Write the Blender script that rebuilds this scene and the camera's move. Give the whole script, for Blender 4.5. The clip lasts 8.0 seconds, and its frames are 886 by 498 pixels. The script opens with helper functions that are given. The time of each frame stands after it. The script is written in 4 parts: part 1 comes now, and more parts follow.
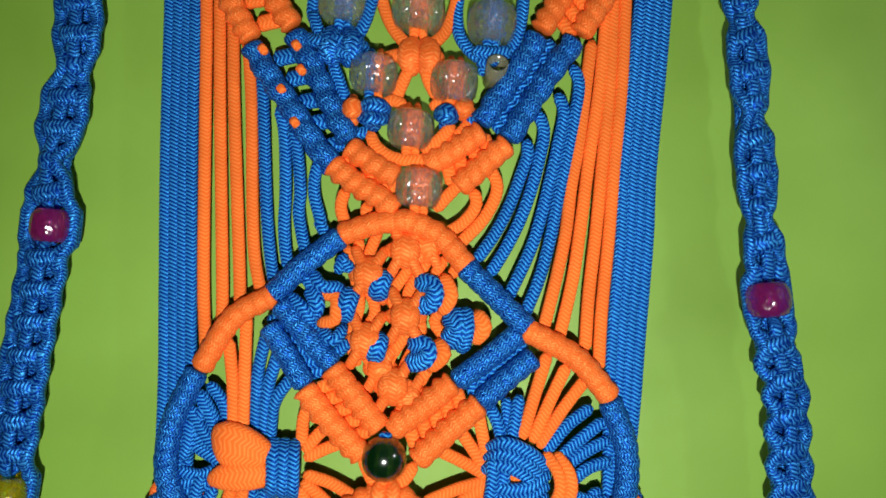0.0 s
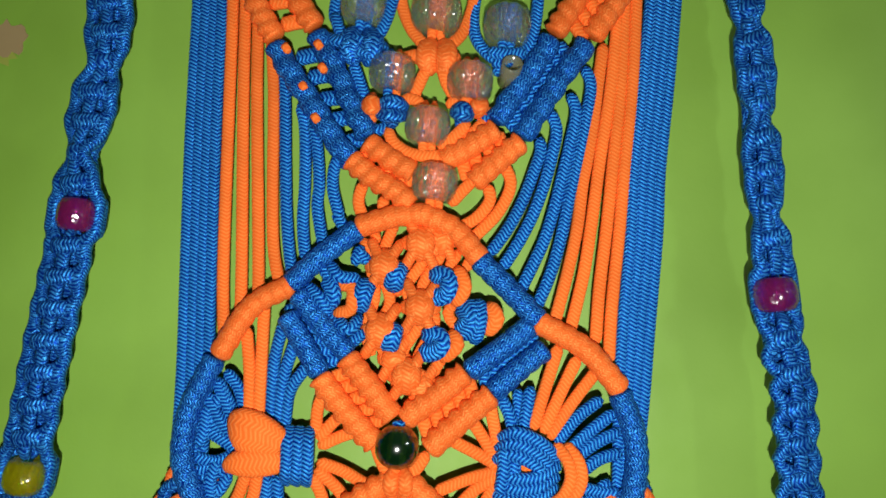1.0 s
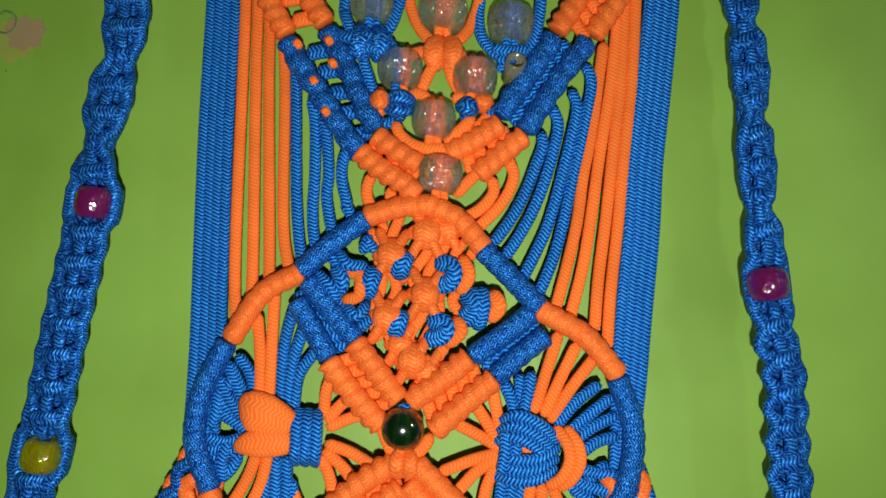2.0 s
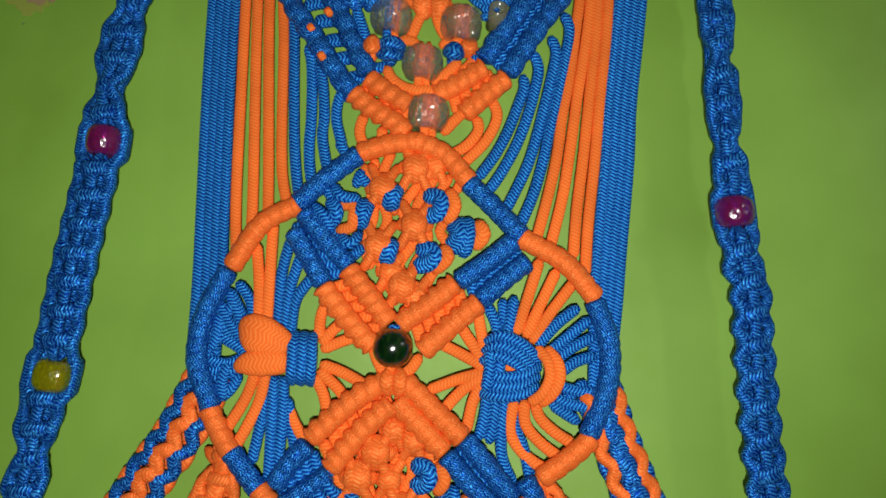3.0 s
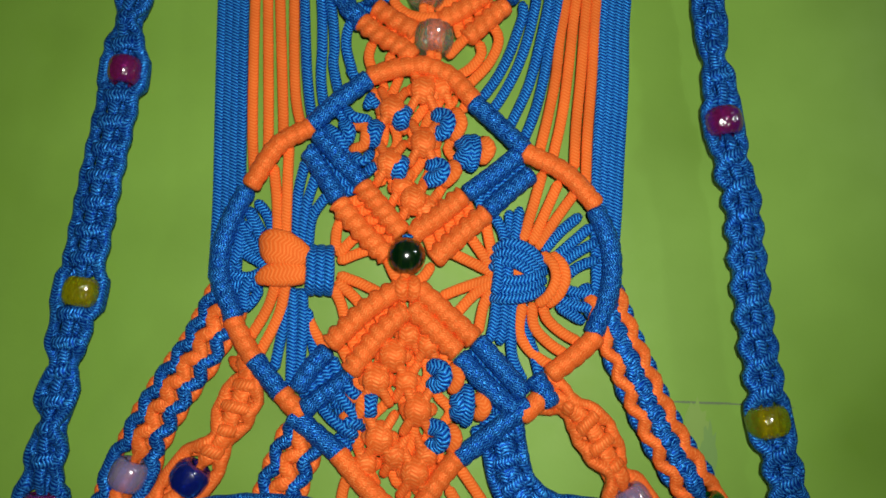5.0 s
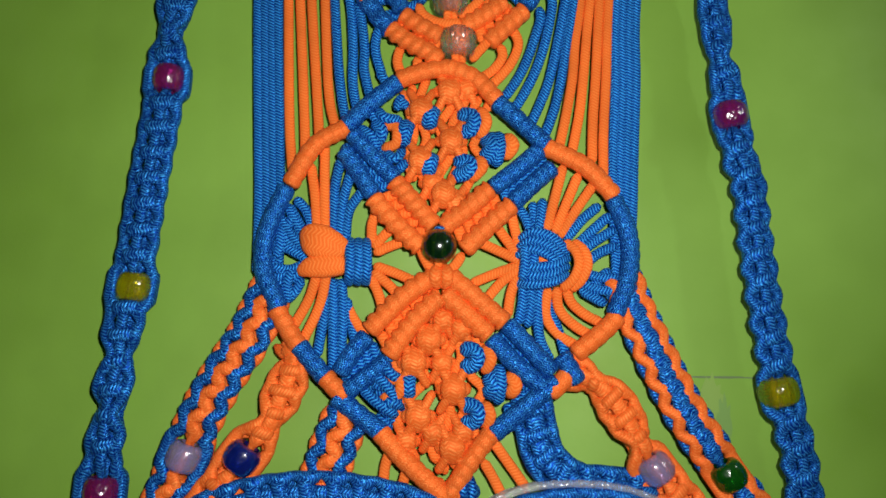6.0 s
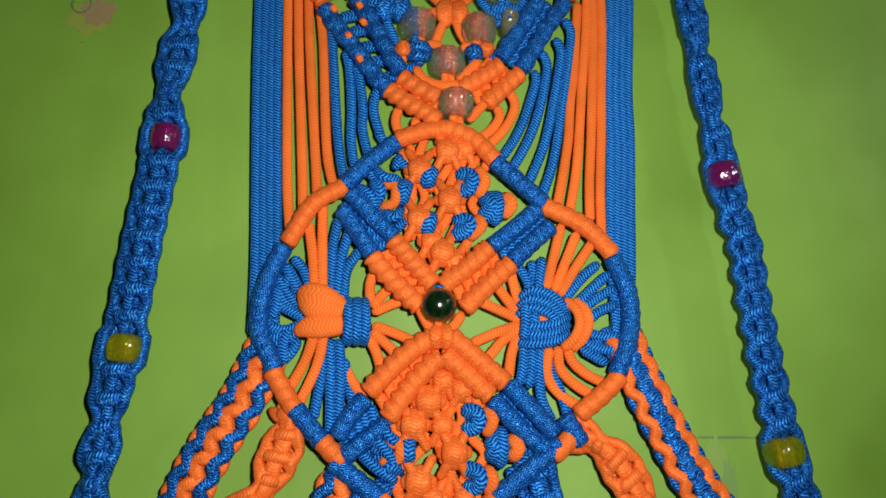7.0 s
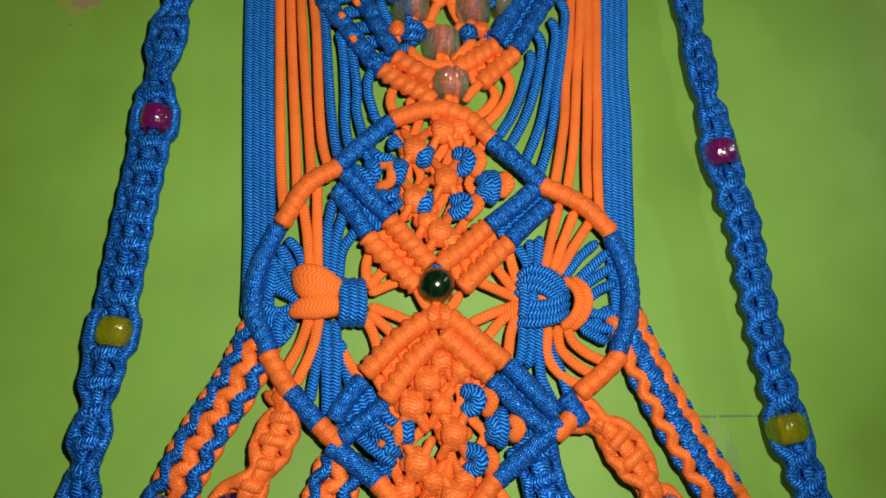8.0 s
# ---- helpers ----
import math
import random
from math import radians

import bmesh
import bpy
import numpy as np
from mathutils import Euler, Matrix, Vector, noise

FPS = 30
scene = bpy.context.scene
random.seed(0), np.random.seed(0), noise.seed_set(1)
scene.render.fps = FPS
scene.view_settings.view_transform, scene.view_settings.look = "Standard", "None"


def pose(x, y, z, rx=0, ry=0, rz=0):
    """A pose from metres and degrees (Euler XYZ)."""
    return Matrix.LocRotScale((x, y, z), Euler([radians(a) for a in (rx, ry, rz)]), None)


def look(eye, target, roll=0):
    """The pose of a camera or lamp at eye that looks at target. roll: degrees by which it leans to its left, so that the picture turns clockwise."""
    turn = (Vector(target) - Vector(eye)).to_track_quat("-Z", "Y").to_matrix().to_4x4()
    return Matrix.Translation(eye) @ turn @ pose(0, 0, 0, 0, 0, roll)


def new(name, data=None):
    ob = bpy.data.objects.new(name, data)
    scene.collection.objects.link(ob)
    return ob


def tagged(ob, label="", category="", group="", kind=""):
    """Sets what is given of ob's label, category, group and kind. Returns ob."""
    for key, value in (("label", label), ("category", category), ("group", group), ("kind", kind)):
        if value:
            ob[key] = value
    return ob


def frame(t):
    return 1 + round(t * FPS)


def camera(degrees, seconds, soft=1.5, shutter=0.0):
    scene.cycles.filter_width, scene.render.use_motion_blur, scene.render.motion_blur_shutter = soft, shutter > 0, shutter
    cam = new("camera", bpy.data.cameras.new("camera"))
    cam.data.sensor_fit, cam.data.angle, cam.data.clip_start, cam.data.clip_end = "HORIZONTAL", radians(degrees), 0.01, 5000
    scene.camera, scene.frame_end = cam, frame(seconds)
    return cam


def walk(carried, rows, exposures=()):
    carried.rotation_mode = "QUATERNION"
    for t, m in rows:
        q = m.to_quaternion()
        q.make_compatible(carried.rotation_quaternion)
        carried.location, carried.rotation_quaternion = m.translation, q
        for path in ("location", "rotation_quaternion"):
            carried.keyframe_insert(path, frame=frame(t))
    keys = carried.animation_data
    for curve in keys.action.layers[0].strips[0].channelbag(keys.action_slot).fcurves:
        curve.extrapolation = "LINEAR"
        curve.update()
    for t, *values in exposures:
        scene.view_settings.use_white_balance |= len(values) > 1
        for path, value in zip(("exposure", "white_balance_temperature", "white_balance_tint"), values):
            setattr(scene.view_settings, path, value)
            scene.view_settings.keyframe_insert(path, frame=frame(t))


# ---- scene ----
cam = camera(64.0, 8.0, 1.7)
PATH = [
    (0, (0.026, -0.274, 1.464), (-0.035, 1.722, 1.568), 2.6),
    (0.5, (0.027, -0.277, 1.456), (-0.048, 1.716, 1.609), 2.8),
    (1, (0.023, -0.28, 1.45), (-0.054, 1.711, 1.632), 3.4),
    (2.3, (0.02, -0.295, 1.438), (-0.046, 1.695, 1.628), 3.8),
    (2.5, (0.023, -0.299, 1.423), (-0.055, 1.684, 1.666), 3.8),
    (3, (0.028, -0.304, 1.405), (-0.041, 1.679, 1.654), 3.7),
    (3.5, (0.027, -0.311, 1.384), (-0.018, 1.671, 1.651), 3.2),
    (4, (0.024, -0.31, 1.38), (-0.017, 1.671, 1.651), 2.7),
    (4.5, (0.022, -0.305, 1.374), (-0.013, 1.676, 1.646), 2.4),
    (5.8, (0.009, -0.336, 1.346), (-0.01, 1.643, 1.633), 1.2),
    (6, (0.003, -0.336, 1.351), (-0.005, 1.643, 1.64), 0.8),
    (6.5, (-0.005, -0.326, 1.365), (0.015, 1.647, 1.692), 0.6),
    (7, (-0.008, -0.333, 1.351), (0.05, 1.614, 1.806), 0.3),
    (7.5, (-0.009, -0.338, 1.343), (0.058, 1.604, 1.815), -0.1),
    (8, (-0.012, -0.325, 1.338), (0.08, 1.613, 1.822), -0.5),
]
walk(cam, [(t, look(eye, target, roll)) for t, eye, target, roll in PATH],
     [(0, 0.27), (1, 0.23), (2.5, -0.02), (4, -0.19), (6, -0.05), (8, 0.02)])

# ---- light: a small torch held beside the lens, and a bare bulb high to one side of the room
world = bpy.data.worlds.new("room_air")
world.use_nodes = True
scene.world = world
world.node_tree.nodes["Background"].inputs["Color"].default_value = (0.75, 0.85, 1.0, 1)
world.node_tree.nodes["Background"].inputs["Strength"].default_value = 0.012
torch = new("torch", bpy.data.lights.new("torch", "SPOT"))
torch.data.energy, torch.data.color = 5.25, (1.0, 0.98, 0.93)
torch.data.spot_size, torch.data.spot_blend = radians(142), 1.0
torch.data.shadow_soft_size = 0.005
torch.matrix_world = look((0.034, -0.355, 1.378), (-0.048, 0, 1.428))
bulb = new("bulb", bpy.data.lights.new("bulb", "POINT"))
bulb.data.energy, bulb.data.color = 1.5, (0.95, 1.0, 0.92)
bulb.data.shadow_soft_size = 0.02
bulb.location = (0.52, -0.30, 1.64)


# ---- materials
def material(name):
    m = bpy.data.materials.new(name)
    m.use_nodes = True
    return m, m.node_tree, m.node_tree.nodes["Principled BSDF"]


def node(tree, kind, **inputs):
    n = tree.nodes.new(kind)
    for k, v in inputs.items():
        n.inputs[k.replace("_", " ")].default_value = v
    return n


def calc(tree, op, a, b=None, c=None):
    n = tree.nodes.new("ShaderNodeMath")
    n.operation = op
    for i, v in enumerate((a, b, c)):
        if v is None:
            continue
        if isinstance(v, (int, float)):
            n.inputs[i].default_value = v
        else:
            tree.links.new(v, n.inputs[i])
    return n.outputs[0]


def blend(tree, fac, a, b, mode="MIX"):
    n = tree.nodes.new("ShaderNodeMix")
    n.data_type, n.blend_type = "RGBA", mode
    for s, v in ((n.inputs[0], fac), (n.inputs[6], a), (n.inputs[7], b)):
        if isinstance(v, (int, float)):
            s.default_value = v
        elif isinstance(v, tuple):
            s.default_value = (*v, 1)
        else:
            tree.links.new(v, s)
    return n.outputs[2]


def braid_material(name, dark, light, ragged, rough=0.42, step=1.5, slope=0.85, relief=0.8, shine=0.3, wobble=0.4, glint=(1, 1, 1), lustre=0.0, thin=3.0):
    """Braided synthetic cord: slanted stitches in columns that lean to and fro. UV: mm along the cord, columns across
    it.
    ragged: how unevenly the stitches lie. dark, light: the cord's colour with painted shade between stitches and
    painted sheen on them."""
    m, t, bsdf = material(name)
    uv = node(t, "ShaderNodeTexCoord").outputs["UV"]
    warp = node(t, "ShaderNodeTexNoise", Scale=0.7, Detail=1.0)
    t.links.new(uv, warp.inputs["Vector"])
    sep = node(t, "ShaderNodeSeparateXYZ")
    t.links.new(uv, sep.inputs[0])
    wv = calc(t, "MULTIPLY", calc(t, "SUBTRACT", warp.outputs["Fac"], 0.5), wobble)
    y = calc(t, "ADD", sep.outputs["Y"], wv)
    across = calc(t, "PINGPONG", y, 1.0)
    phase = calc(t, "ADD", calc(t, "ADD", calc(t, "DIVIDE", sep.outputs["X"], step), calc(t, "MULTIPLY", across, slope)), wv)
    place = node(t, "ShaderNodeCombineXYZ")
    t.links.new(calc(t, "FLOOR", phase), place.inputs[0])
    t.links.new(calc(t, "FLOOR", y), place.inputs[1])
    chance = node(t, "ShaderNodeTexWhiteNoise")
    chance.noise_dimensions = "2D"
    t.links.new(place.outputs[0], chance.inputs["Vector"])
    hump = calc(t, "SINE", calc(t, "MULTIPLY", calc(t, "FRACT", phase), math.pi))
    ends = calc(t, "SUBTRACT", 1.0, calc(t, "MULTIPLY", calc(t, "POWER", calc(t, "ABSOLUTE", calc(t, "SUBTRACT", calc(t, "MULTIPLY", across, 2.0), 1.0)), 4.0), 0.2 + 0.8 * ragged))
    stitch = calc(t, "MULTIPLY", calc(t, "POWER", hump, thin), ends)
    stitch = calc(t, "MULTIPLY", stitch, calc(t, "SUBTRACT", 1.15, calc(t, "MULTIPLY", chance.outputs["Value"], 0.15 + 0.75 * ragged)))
    fuzz = node(t, "ShaderNodeTexNoise", Scale=1.9, Detail=3.0)
    t.links.new(uv, fuzz.inputs["Vector"])
    worn = node(t, "ShaderNodeTexNoise", Scale=0.06, Detail=2.0)
    t.links.new(uv, worn.inputs["Vector"])
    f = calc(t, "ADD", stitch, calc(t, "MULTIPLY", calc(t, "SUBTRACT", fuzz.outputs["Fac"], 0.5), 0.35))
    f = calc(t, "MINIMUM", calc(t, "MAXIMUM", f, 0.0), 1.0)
    # glints on stitch crests and shade between them are mixed into the cord's colour
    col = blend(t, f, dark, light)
    tone = calc(t, "ADD", calc(t, "MULTIPLY", worn.outputs["Fac"], 0.4), 0.8)
    vary = node(t, "ShaderNodeObjectInfo").outputs["Random"]
    tone = calc(t, "MULTIPLY", tone, calc(t, "ADD", calc(t, "MULTIPLY", vary, 0.12), 0.94))
    hsv = node(t, "ShaderNodeHueSaturation")
    t.links.new(col, hsv.inputs["Color"])
    t.links.new(tone, hsv.inputs["Value"])
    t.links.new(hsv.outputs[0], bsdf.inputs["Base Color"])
    bump = node(t, "ShaderNodeBump", Strength=relief, Distance=0.0003)
    t.links.new(calc(t, "ADD", stitch, calc(t, "MULTIPLY", fuzz.outputs["Fac"], 0.25)), bump.inputs["Height"])
    t.links.new(bump.outputs[0], bsdf.inputs["Normal"])
    bsdf.inputs["Roughness"].default_value = rough
    bsdf.inputs["Specular IOR Level"].default_value = shine
    bsdf.inputs["Specular Tint"].default_value = (*glint, 1)
    bsdf.inputs["Metallic"].default_value = lustre
    return m


# first colour includes the shade between stitches, second the highlights on their crests
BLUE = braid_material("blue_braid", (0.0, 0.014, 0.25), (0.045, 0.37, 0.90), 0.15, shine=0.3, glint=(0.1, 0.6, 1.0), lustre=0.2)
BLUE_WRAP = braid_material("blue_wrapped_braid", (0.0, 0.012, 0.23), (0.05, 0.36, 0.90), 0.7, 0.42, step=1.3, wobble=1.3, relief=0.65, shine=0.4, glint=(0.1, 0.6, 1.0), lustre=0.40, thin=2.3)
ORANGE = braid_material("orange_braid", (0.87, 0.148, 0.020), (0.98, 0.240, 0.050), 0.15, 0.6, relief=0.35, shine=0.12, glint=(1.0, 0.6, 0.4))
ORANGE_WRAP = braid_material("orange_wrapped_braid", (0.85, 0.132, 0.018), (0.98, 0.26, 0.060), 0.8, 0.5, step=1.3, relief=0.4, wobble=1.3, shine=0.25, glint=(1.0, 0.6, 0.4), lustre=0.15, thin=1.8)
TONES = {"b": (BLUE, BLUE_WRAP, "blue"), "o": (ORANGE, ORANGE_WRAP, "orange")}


def glass_material(name, colour, rough=0.03, clear=0.8, ior=1.40, crackle=0.0, see=0.35, cell=260.0):
    m, t, bsdf = material(name)
    bsdf.inputs["Base Color"].default_value = (*colour, 1)
    bsdf.inputs["Transmission Weight"].default_value = clear
    bsdf.inputs["IOR"].default_value = ior
    bsdf.inputs["Coat Weight"].default_value = 1.0
    bsdf.inputs["Coat Roughness"].default_value = 0.18
    bsdf.inputs["Coat IOR"].default_value = 1.9
    n = node(t, "ShaderNodeTexNoise", Scale=420.0, Detail=2.0)
    t.links.new(node(t, "ShaderNodeTexCoord").outputs["Object"], n.inputs["Vector"])
    t.links.new(calc(t, "ADD", calc(t, "MULTIPLY", n.outputs["Fac"], 0.04), rough - 0.015), bsdf.inputs["Roughness"])
    bump = node(t, "ShaderNodeBump", Strength=0.12, Distance=0.0004)
    t.links.new(n.outputs["Fac"], bump.inputs["Height"])
    t.links.new(bump.outputs[0], bsdf.inputs["Normal"])
    t.links.new(bump.outputs[0], bsdf.inputs["Coat Normal"])
    thin = node(t, "ShaderNodeBsdfTransparent", Color=(*(c ** 0.6 for c in colour), 1))
    both = node(t, "ShaderNodeMixShader", Fac=see)
    t.links.new(bsdf.outputs[0], both.inputs[1])
    t.links.new(thin.outputs[0], both.inputs[2])
    t.links.new(both.outputs[0], t.nodes["Material Output"].inputs["Surface"])
    if crackle:
        cells = node(t, "ShaderNodeTexVoronoi", Scale=cell)
        t.links.new(node(t, "ShaderNodeTexCoord").outputs["Object"], cells.inputs["Vector"])
        bump.inputs["Strength"].default_value = crackle
        bump.inputs["Distance"].default_value = 0.0012
        t.links.new(calc(t, "ADD", cells.outputs["Distance"], calc(t, "MULTIPLY", n.outputs["Fac"], 0.3)), bump.inputs["Height"])
    return m


CLEAR = glass_material("clear_plastic", (0.99, 0.99, 1.0), 0.02, 0.93, 1.45, 0.9, 0.36, 480.0)
GREEN_GLASS = glass_material("dark_green_glass", (0.010, 0.15, 0.035), 0.03, 0.93, 1.45, see=0.10)
PURPLE_GLASS = glass_material("purple_plastic", (0.70, 0.045, 0.40), 0.05, 0.78, 1.40, 0.4, 0.38, 420.0)
YELLOW_GLASS = glass_material("yellow_plastic", (0.98, 0.86, 0.02), 0.05, 0.80, 1.40, 0.5, 0.45, 420.0)
LILAC_GLASS = glass_material("lilac_plastic", (0.70, 0.58, 0.92), 0.04, 0.70, 1.42, 0.35, 0.22)
NAVY_GLASS = glass_material("navy_plastic", (0.012, 0.04, 0.50), 0.03, 0.75, 1.45, 0.4, 0.15)
RIM_PLASTIC = glass_material("rim_plastic", (0.93, 0.94, 0.95), 0.04, 0.6, 1.4, 0.9)
SMOKE = glass_material("smoky_plastic", (0.55, 0.54, 0.36), 0.06, 0.5, 1.3, see=0.5)
LEAF_GLASS = glass_material("leaf_green_plastic", (0.015, 0.30, 0.02), 0.03, 0.80, 1.42, 0.4, 0.2)


def wall_paint(name, base):
    m, t, bsdf = material(name)
    pos = node(t, "ShaderNodeTexCoord").outputs["Object"]
    big = node(t, "ShaderNodeTexNoise", Scale=7.0, Detail=3.0, Roughness=0.55)
    small = node(t, "ShaderNodeTexNoise", Scale=90.0, Detail=4.0)
    fine = node(t, "ShaderNodeTexNoise", Scale=900.0, Detail=2.0)
    for n in (big, small, fine):
        t.links.new(pos, n.inputs["Vector"])
    pale = tuple(min(1, c * 1.25 + 0.03) for c in base)
    dull = tuple(c * 0.82 for c in base)
    f = calc(t, "MULTIPLY_ADD", calc(t, "SUBTRACT", big.outputs["Fac"], 0.5), 2.2, 0.5)
    f = calc(t, "MINIMUM", calc(t, "MAXIMUM", f, 0.0), 1.0)
    col = blend(t, f, dull, pale)
    col = blend(t, calc(t, "MULTIPLY", small.outputs["Fac"], 0.14), col, tuple(c * 0.6 for c in base))
    t.links.new(col, bsdf.inputs["Base Color"])
    t.links.new(calc(t, "MULTIPLY_ADD", small.outputs["Fac"], 0.25, 0.45), bsdf.inputs["Roughness"])
    bump = node(t, "ShaderNodeBump", Strength=0.12, Distance=0.001)
    t.links.new(calc(t, "ADD", small.outputs["Fac"], calc(t, "MULTIPLY", fine.outputs["Fac"], 0.25)), bump.inputs["Height"])
    t.links.new(bump.outputs[0], bsdf.inputs["Normal"])
    return m


WALL = wall_paint("green_gloss_paint", (0.20, 0.395, 0.034))
PLAIN_WALL = wall_paint("green_wall_paint", (0.20, 0.395, 0.034))
CEILING = wall_paint("white_ceiling_paint", (0.74, 0.74, 0.70))
FLOOR = wall_paint("grey_cement", (0.30, 0.29, 0.27))


# ---- the room; the hanging stands off the wall by GAP
GAP = 0.006


def slab(name, size, at, mat, label):
    bm = bmesh.new()
    bmesh.ops.create_cube(bm, size=1, matrix=Matrix.Diagonal((*size, 1)))
    me = bpy.data.meshes.new(name)
    bm.to_mesh(me)
    bm.free()
    me.materials.append(mat)
    ob = new(name, me)
    for v in me.vertices:
        v.co += Vector(at)
    return tagged(ob, label, name.split("_")[0], kind="structure")


slab("wall_north", (3.6, 0.12, 2.6), (0, 0.06 + GAP, 1.3), WALL, "glossy green painted wall with faint stains")
slab("wall_south", (3.6, 0.12, 2.6), (0, -3.06, 1.3), PLAIN_WALL, "plain green painted wall")
slab("wall_east", (0.12, 3.24, 2.6), (1.86, -1.5, 1.3), PLAIN_WALL, "plain green painted wall")
slab("wall_west", (0.12, 3.24, 2.6), (-1.86, -1.5, 1.3), PLAIN_WALL, "plain green painted wall")
slab("floor", (3.84, 3.24, 0.1), (0, -1.5, -0.05), FLOOR, "plain grey cement floor")
slab("ceiling", (3.84, 3.24, 0.1), (0, -1.5, 2.65), CEILING, "plain white ceiling")

# ---- cord work: places in mm, (across, up) from the green bead; lift: mm in front of the wall
HOME = Vector((0, 0, 1.4))


def smooth(pts, step=2.2):
    """A Catmull-Rom line through the points, any number of coordinates, resampled about every step mm."""
    p = [np.array(q, float) for q in pts]
    if len(p) == 2:
        p = [p[0], (p[0] + p[1]) / 2, p[1]]
    p = [2 * p[0] - p[1]] + p + [2 * p[-1] - p[-2]]
    out = []
    for a, b, c, d in zip(p, p[1:], p[2:], p[3:]):
        t1 = max(1e-3, np.linalg.norm(b - a)) ** 0.5
        t2 = t1 + max(1e-3, np.linalg.norm(c - b)) ** 0.5
        t3 = t2 + max(1e-3, np.linalg.norm(d - c)) ** 0.5
        n = max(2, int(np.linalg.norm((c - b)[:3]) / step + 0.5))
        for k in range(n):
            t = t1 + (t2 - t1) * k / n
            ab = a + (b - a) * t / t1
            bc = b + (c - b) * (t - t1) / (t2 - t1)
            cd = c + (d - c) * (t - t2) / (t3 - t2)
            abc = ab + (bc - ab) * t / t2
            bcd = bc + (cd - bc) * (t - t1) / (t3 - t1)
            out.append(abc + (bcd - abc) * (t - t1) / (t2 - t1))
    out.append(p[-2])
    return out


def lifted(pts, lift):
    """Points (across, up) with a lift: one number, or a few spread evenly along the line."""
    if isinstance(lift, (int, float)):
        lift = (lift,)
    n = len(pts)
    out = []
    for i, q in enumerate(pts):
        u = i / max(1, n - 1) * (len(lift) - 1)
        k = min(int(u), max(0, len(lift) - 2))
        d = lift[0] if len(lift) == 1 else lift[k] + (lift[k + 1] - lift[k]) * (u - k)
        out.append((q[0], q[1], q[2] if len(q) > 2 else d))
    return out


class Shape:
    """Collects swept bodies for one mesh."""

    def __init__(self):
        self.v, self.f, self.uv = [], [], []

    def ring_sweep(self, rings, uvs):
        base, n, m = len(self.v), len(rings[0]), len(rings)
        for r in rings:
            self.v.extend(r)
        for i in range(m - 1):
            for j in range(n):
                k = (j + 1) % n
                self.f.append((base + i * n + j, base + i * n + k, base + (i + 1) * n + k, base + (i + 1) * n + j))
                self.uv.extend((uvs(i, j), uvs(i, j + 1), uvs(i + 1, j + 1), uvs(i + 1, j)))
        for i, order in ((0, range(n - 1, -1, -1)), (m - 1, range(n))):
            self.f.append(tuple(base + i * n + j for j in order))
            self.uv.extend(uvs(i, j) for j in order)

    def cord(self, line, wide=4.9, thick=3.4, sides=12, ends=0.5, face=None):
        """A flat braided cord along (across, up, lift) points. face: a function of the running number for a turned cord."""
        p = np.array(line)
        tang = np.gradient(p, axis=0)
        run = np.concatenate([[0], np.cumsum(np.linalg.norm(np.diff(p, axis=0), axis=1))])
        rings, last, seed = [], np.array((1.0, 0, 0)), random.random() * 40
        for i, (q, t) in enumerate(zip(p, tang)):
            t = t / (np.linalg.norm(t) + 1e-9)
            b = np.array(face(i) if face else (0, 0, 1.0))
            n = np.cross(t, b)
            n = n / np.linalg.norm(n) if np.linalg.norm(n) > 0.25 else last - t * np.dot(last, t)
            n = n / (np.linalg.norm(n) + 1e-9)
            last, up = n, np.cross(n, t)
            s = ends if i in (0, len(p) - 1) else 1.0
            ring = []
            for j in range(sides):
                a = 2 * math.pi * j / sides
                ca, sa = math.cos(a), math.sin(a)
                x = math.copysign(abs(ca) ** 0.8, ca) * (wide if isinstance(wide, (int, float)) else wide[i]) / 2 * s
                y = math.copysign(abs(sa) ** 0.8, sa) * thick / 2 * s
                ring.append(tuple(q + n * x + up * y))
            rings.append(ring)
        broad = wide if isinstance(wide, (int, float)) else max(wide)
        columns = max(4, 2 * round(broad / 1.75))
        self.ring_sweep(rings, lambda i, j: (run[i] + seed, columns * j / sides))
        return self

    def bar(self, line, r=4.2, pitch=5.4, sides=14, nub=1, deep=0.09):
        """A row of half hitches: cord wound round a core, lobe by lobe, with the crossing nubs along one side."""
        p = np.array(line)
        tang = np.gradient(p, axis=0)
        run = np.concatenate([[0], np.cumsum(np.linalg.norm(np.diff(p, axis=0), axis=1))])
        count = max(1, round(run[-1] / pitch))
        step = run[-1] / count
        rings, seed = [], random.random() * 40
        for i, (q, t) in enumerate(zip(p, tang)):
            t = t / (np.linalg.norm(t) + 1e-9)
            n = np.cross(t, (0, 0, 1.0))
            n = n / np.linalg.norm(n)
            up = np.cross(n, t)
            ring = []
            for j in range(sides):
                a = 2 * math.pi * j / sides
                lobe = abs(math.sin(math.pi * (run[i] / step + 0.26 * math.sin(a))))
                rad = r * (1.02 - deep + deep * lobe ** 0.7)
                side = math.cos(a) * nub
                if side > 0:
                    rad += r * 0.46 * side ** 2 * abs(math.sin(math.pi * (run[i] / step + 0.5))) ** 1.5
                end = min(run[i], run[-1] - run[i]) / (0.35 * r)
                if end < 1:
                    rad *= 0.70 + 0.30 * math.sqrt(max(0, 1 - (1 - end) ** 2))
                ring.append(tuple(q + n * rad * math.cos(a) + up * rad * math.sin(a) * 0.92))
            rings.append(ring)
        self.ring_sweep(rings, lambda i, j: (2 * math.pi * r * j / sides + seed, run[i] / 1.5 + seed))
        return self

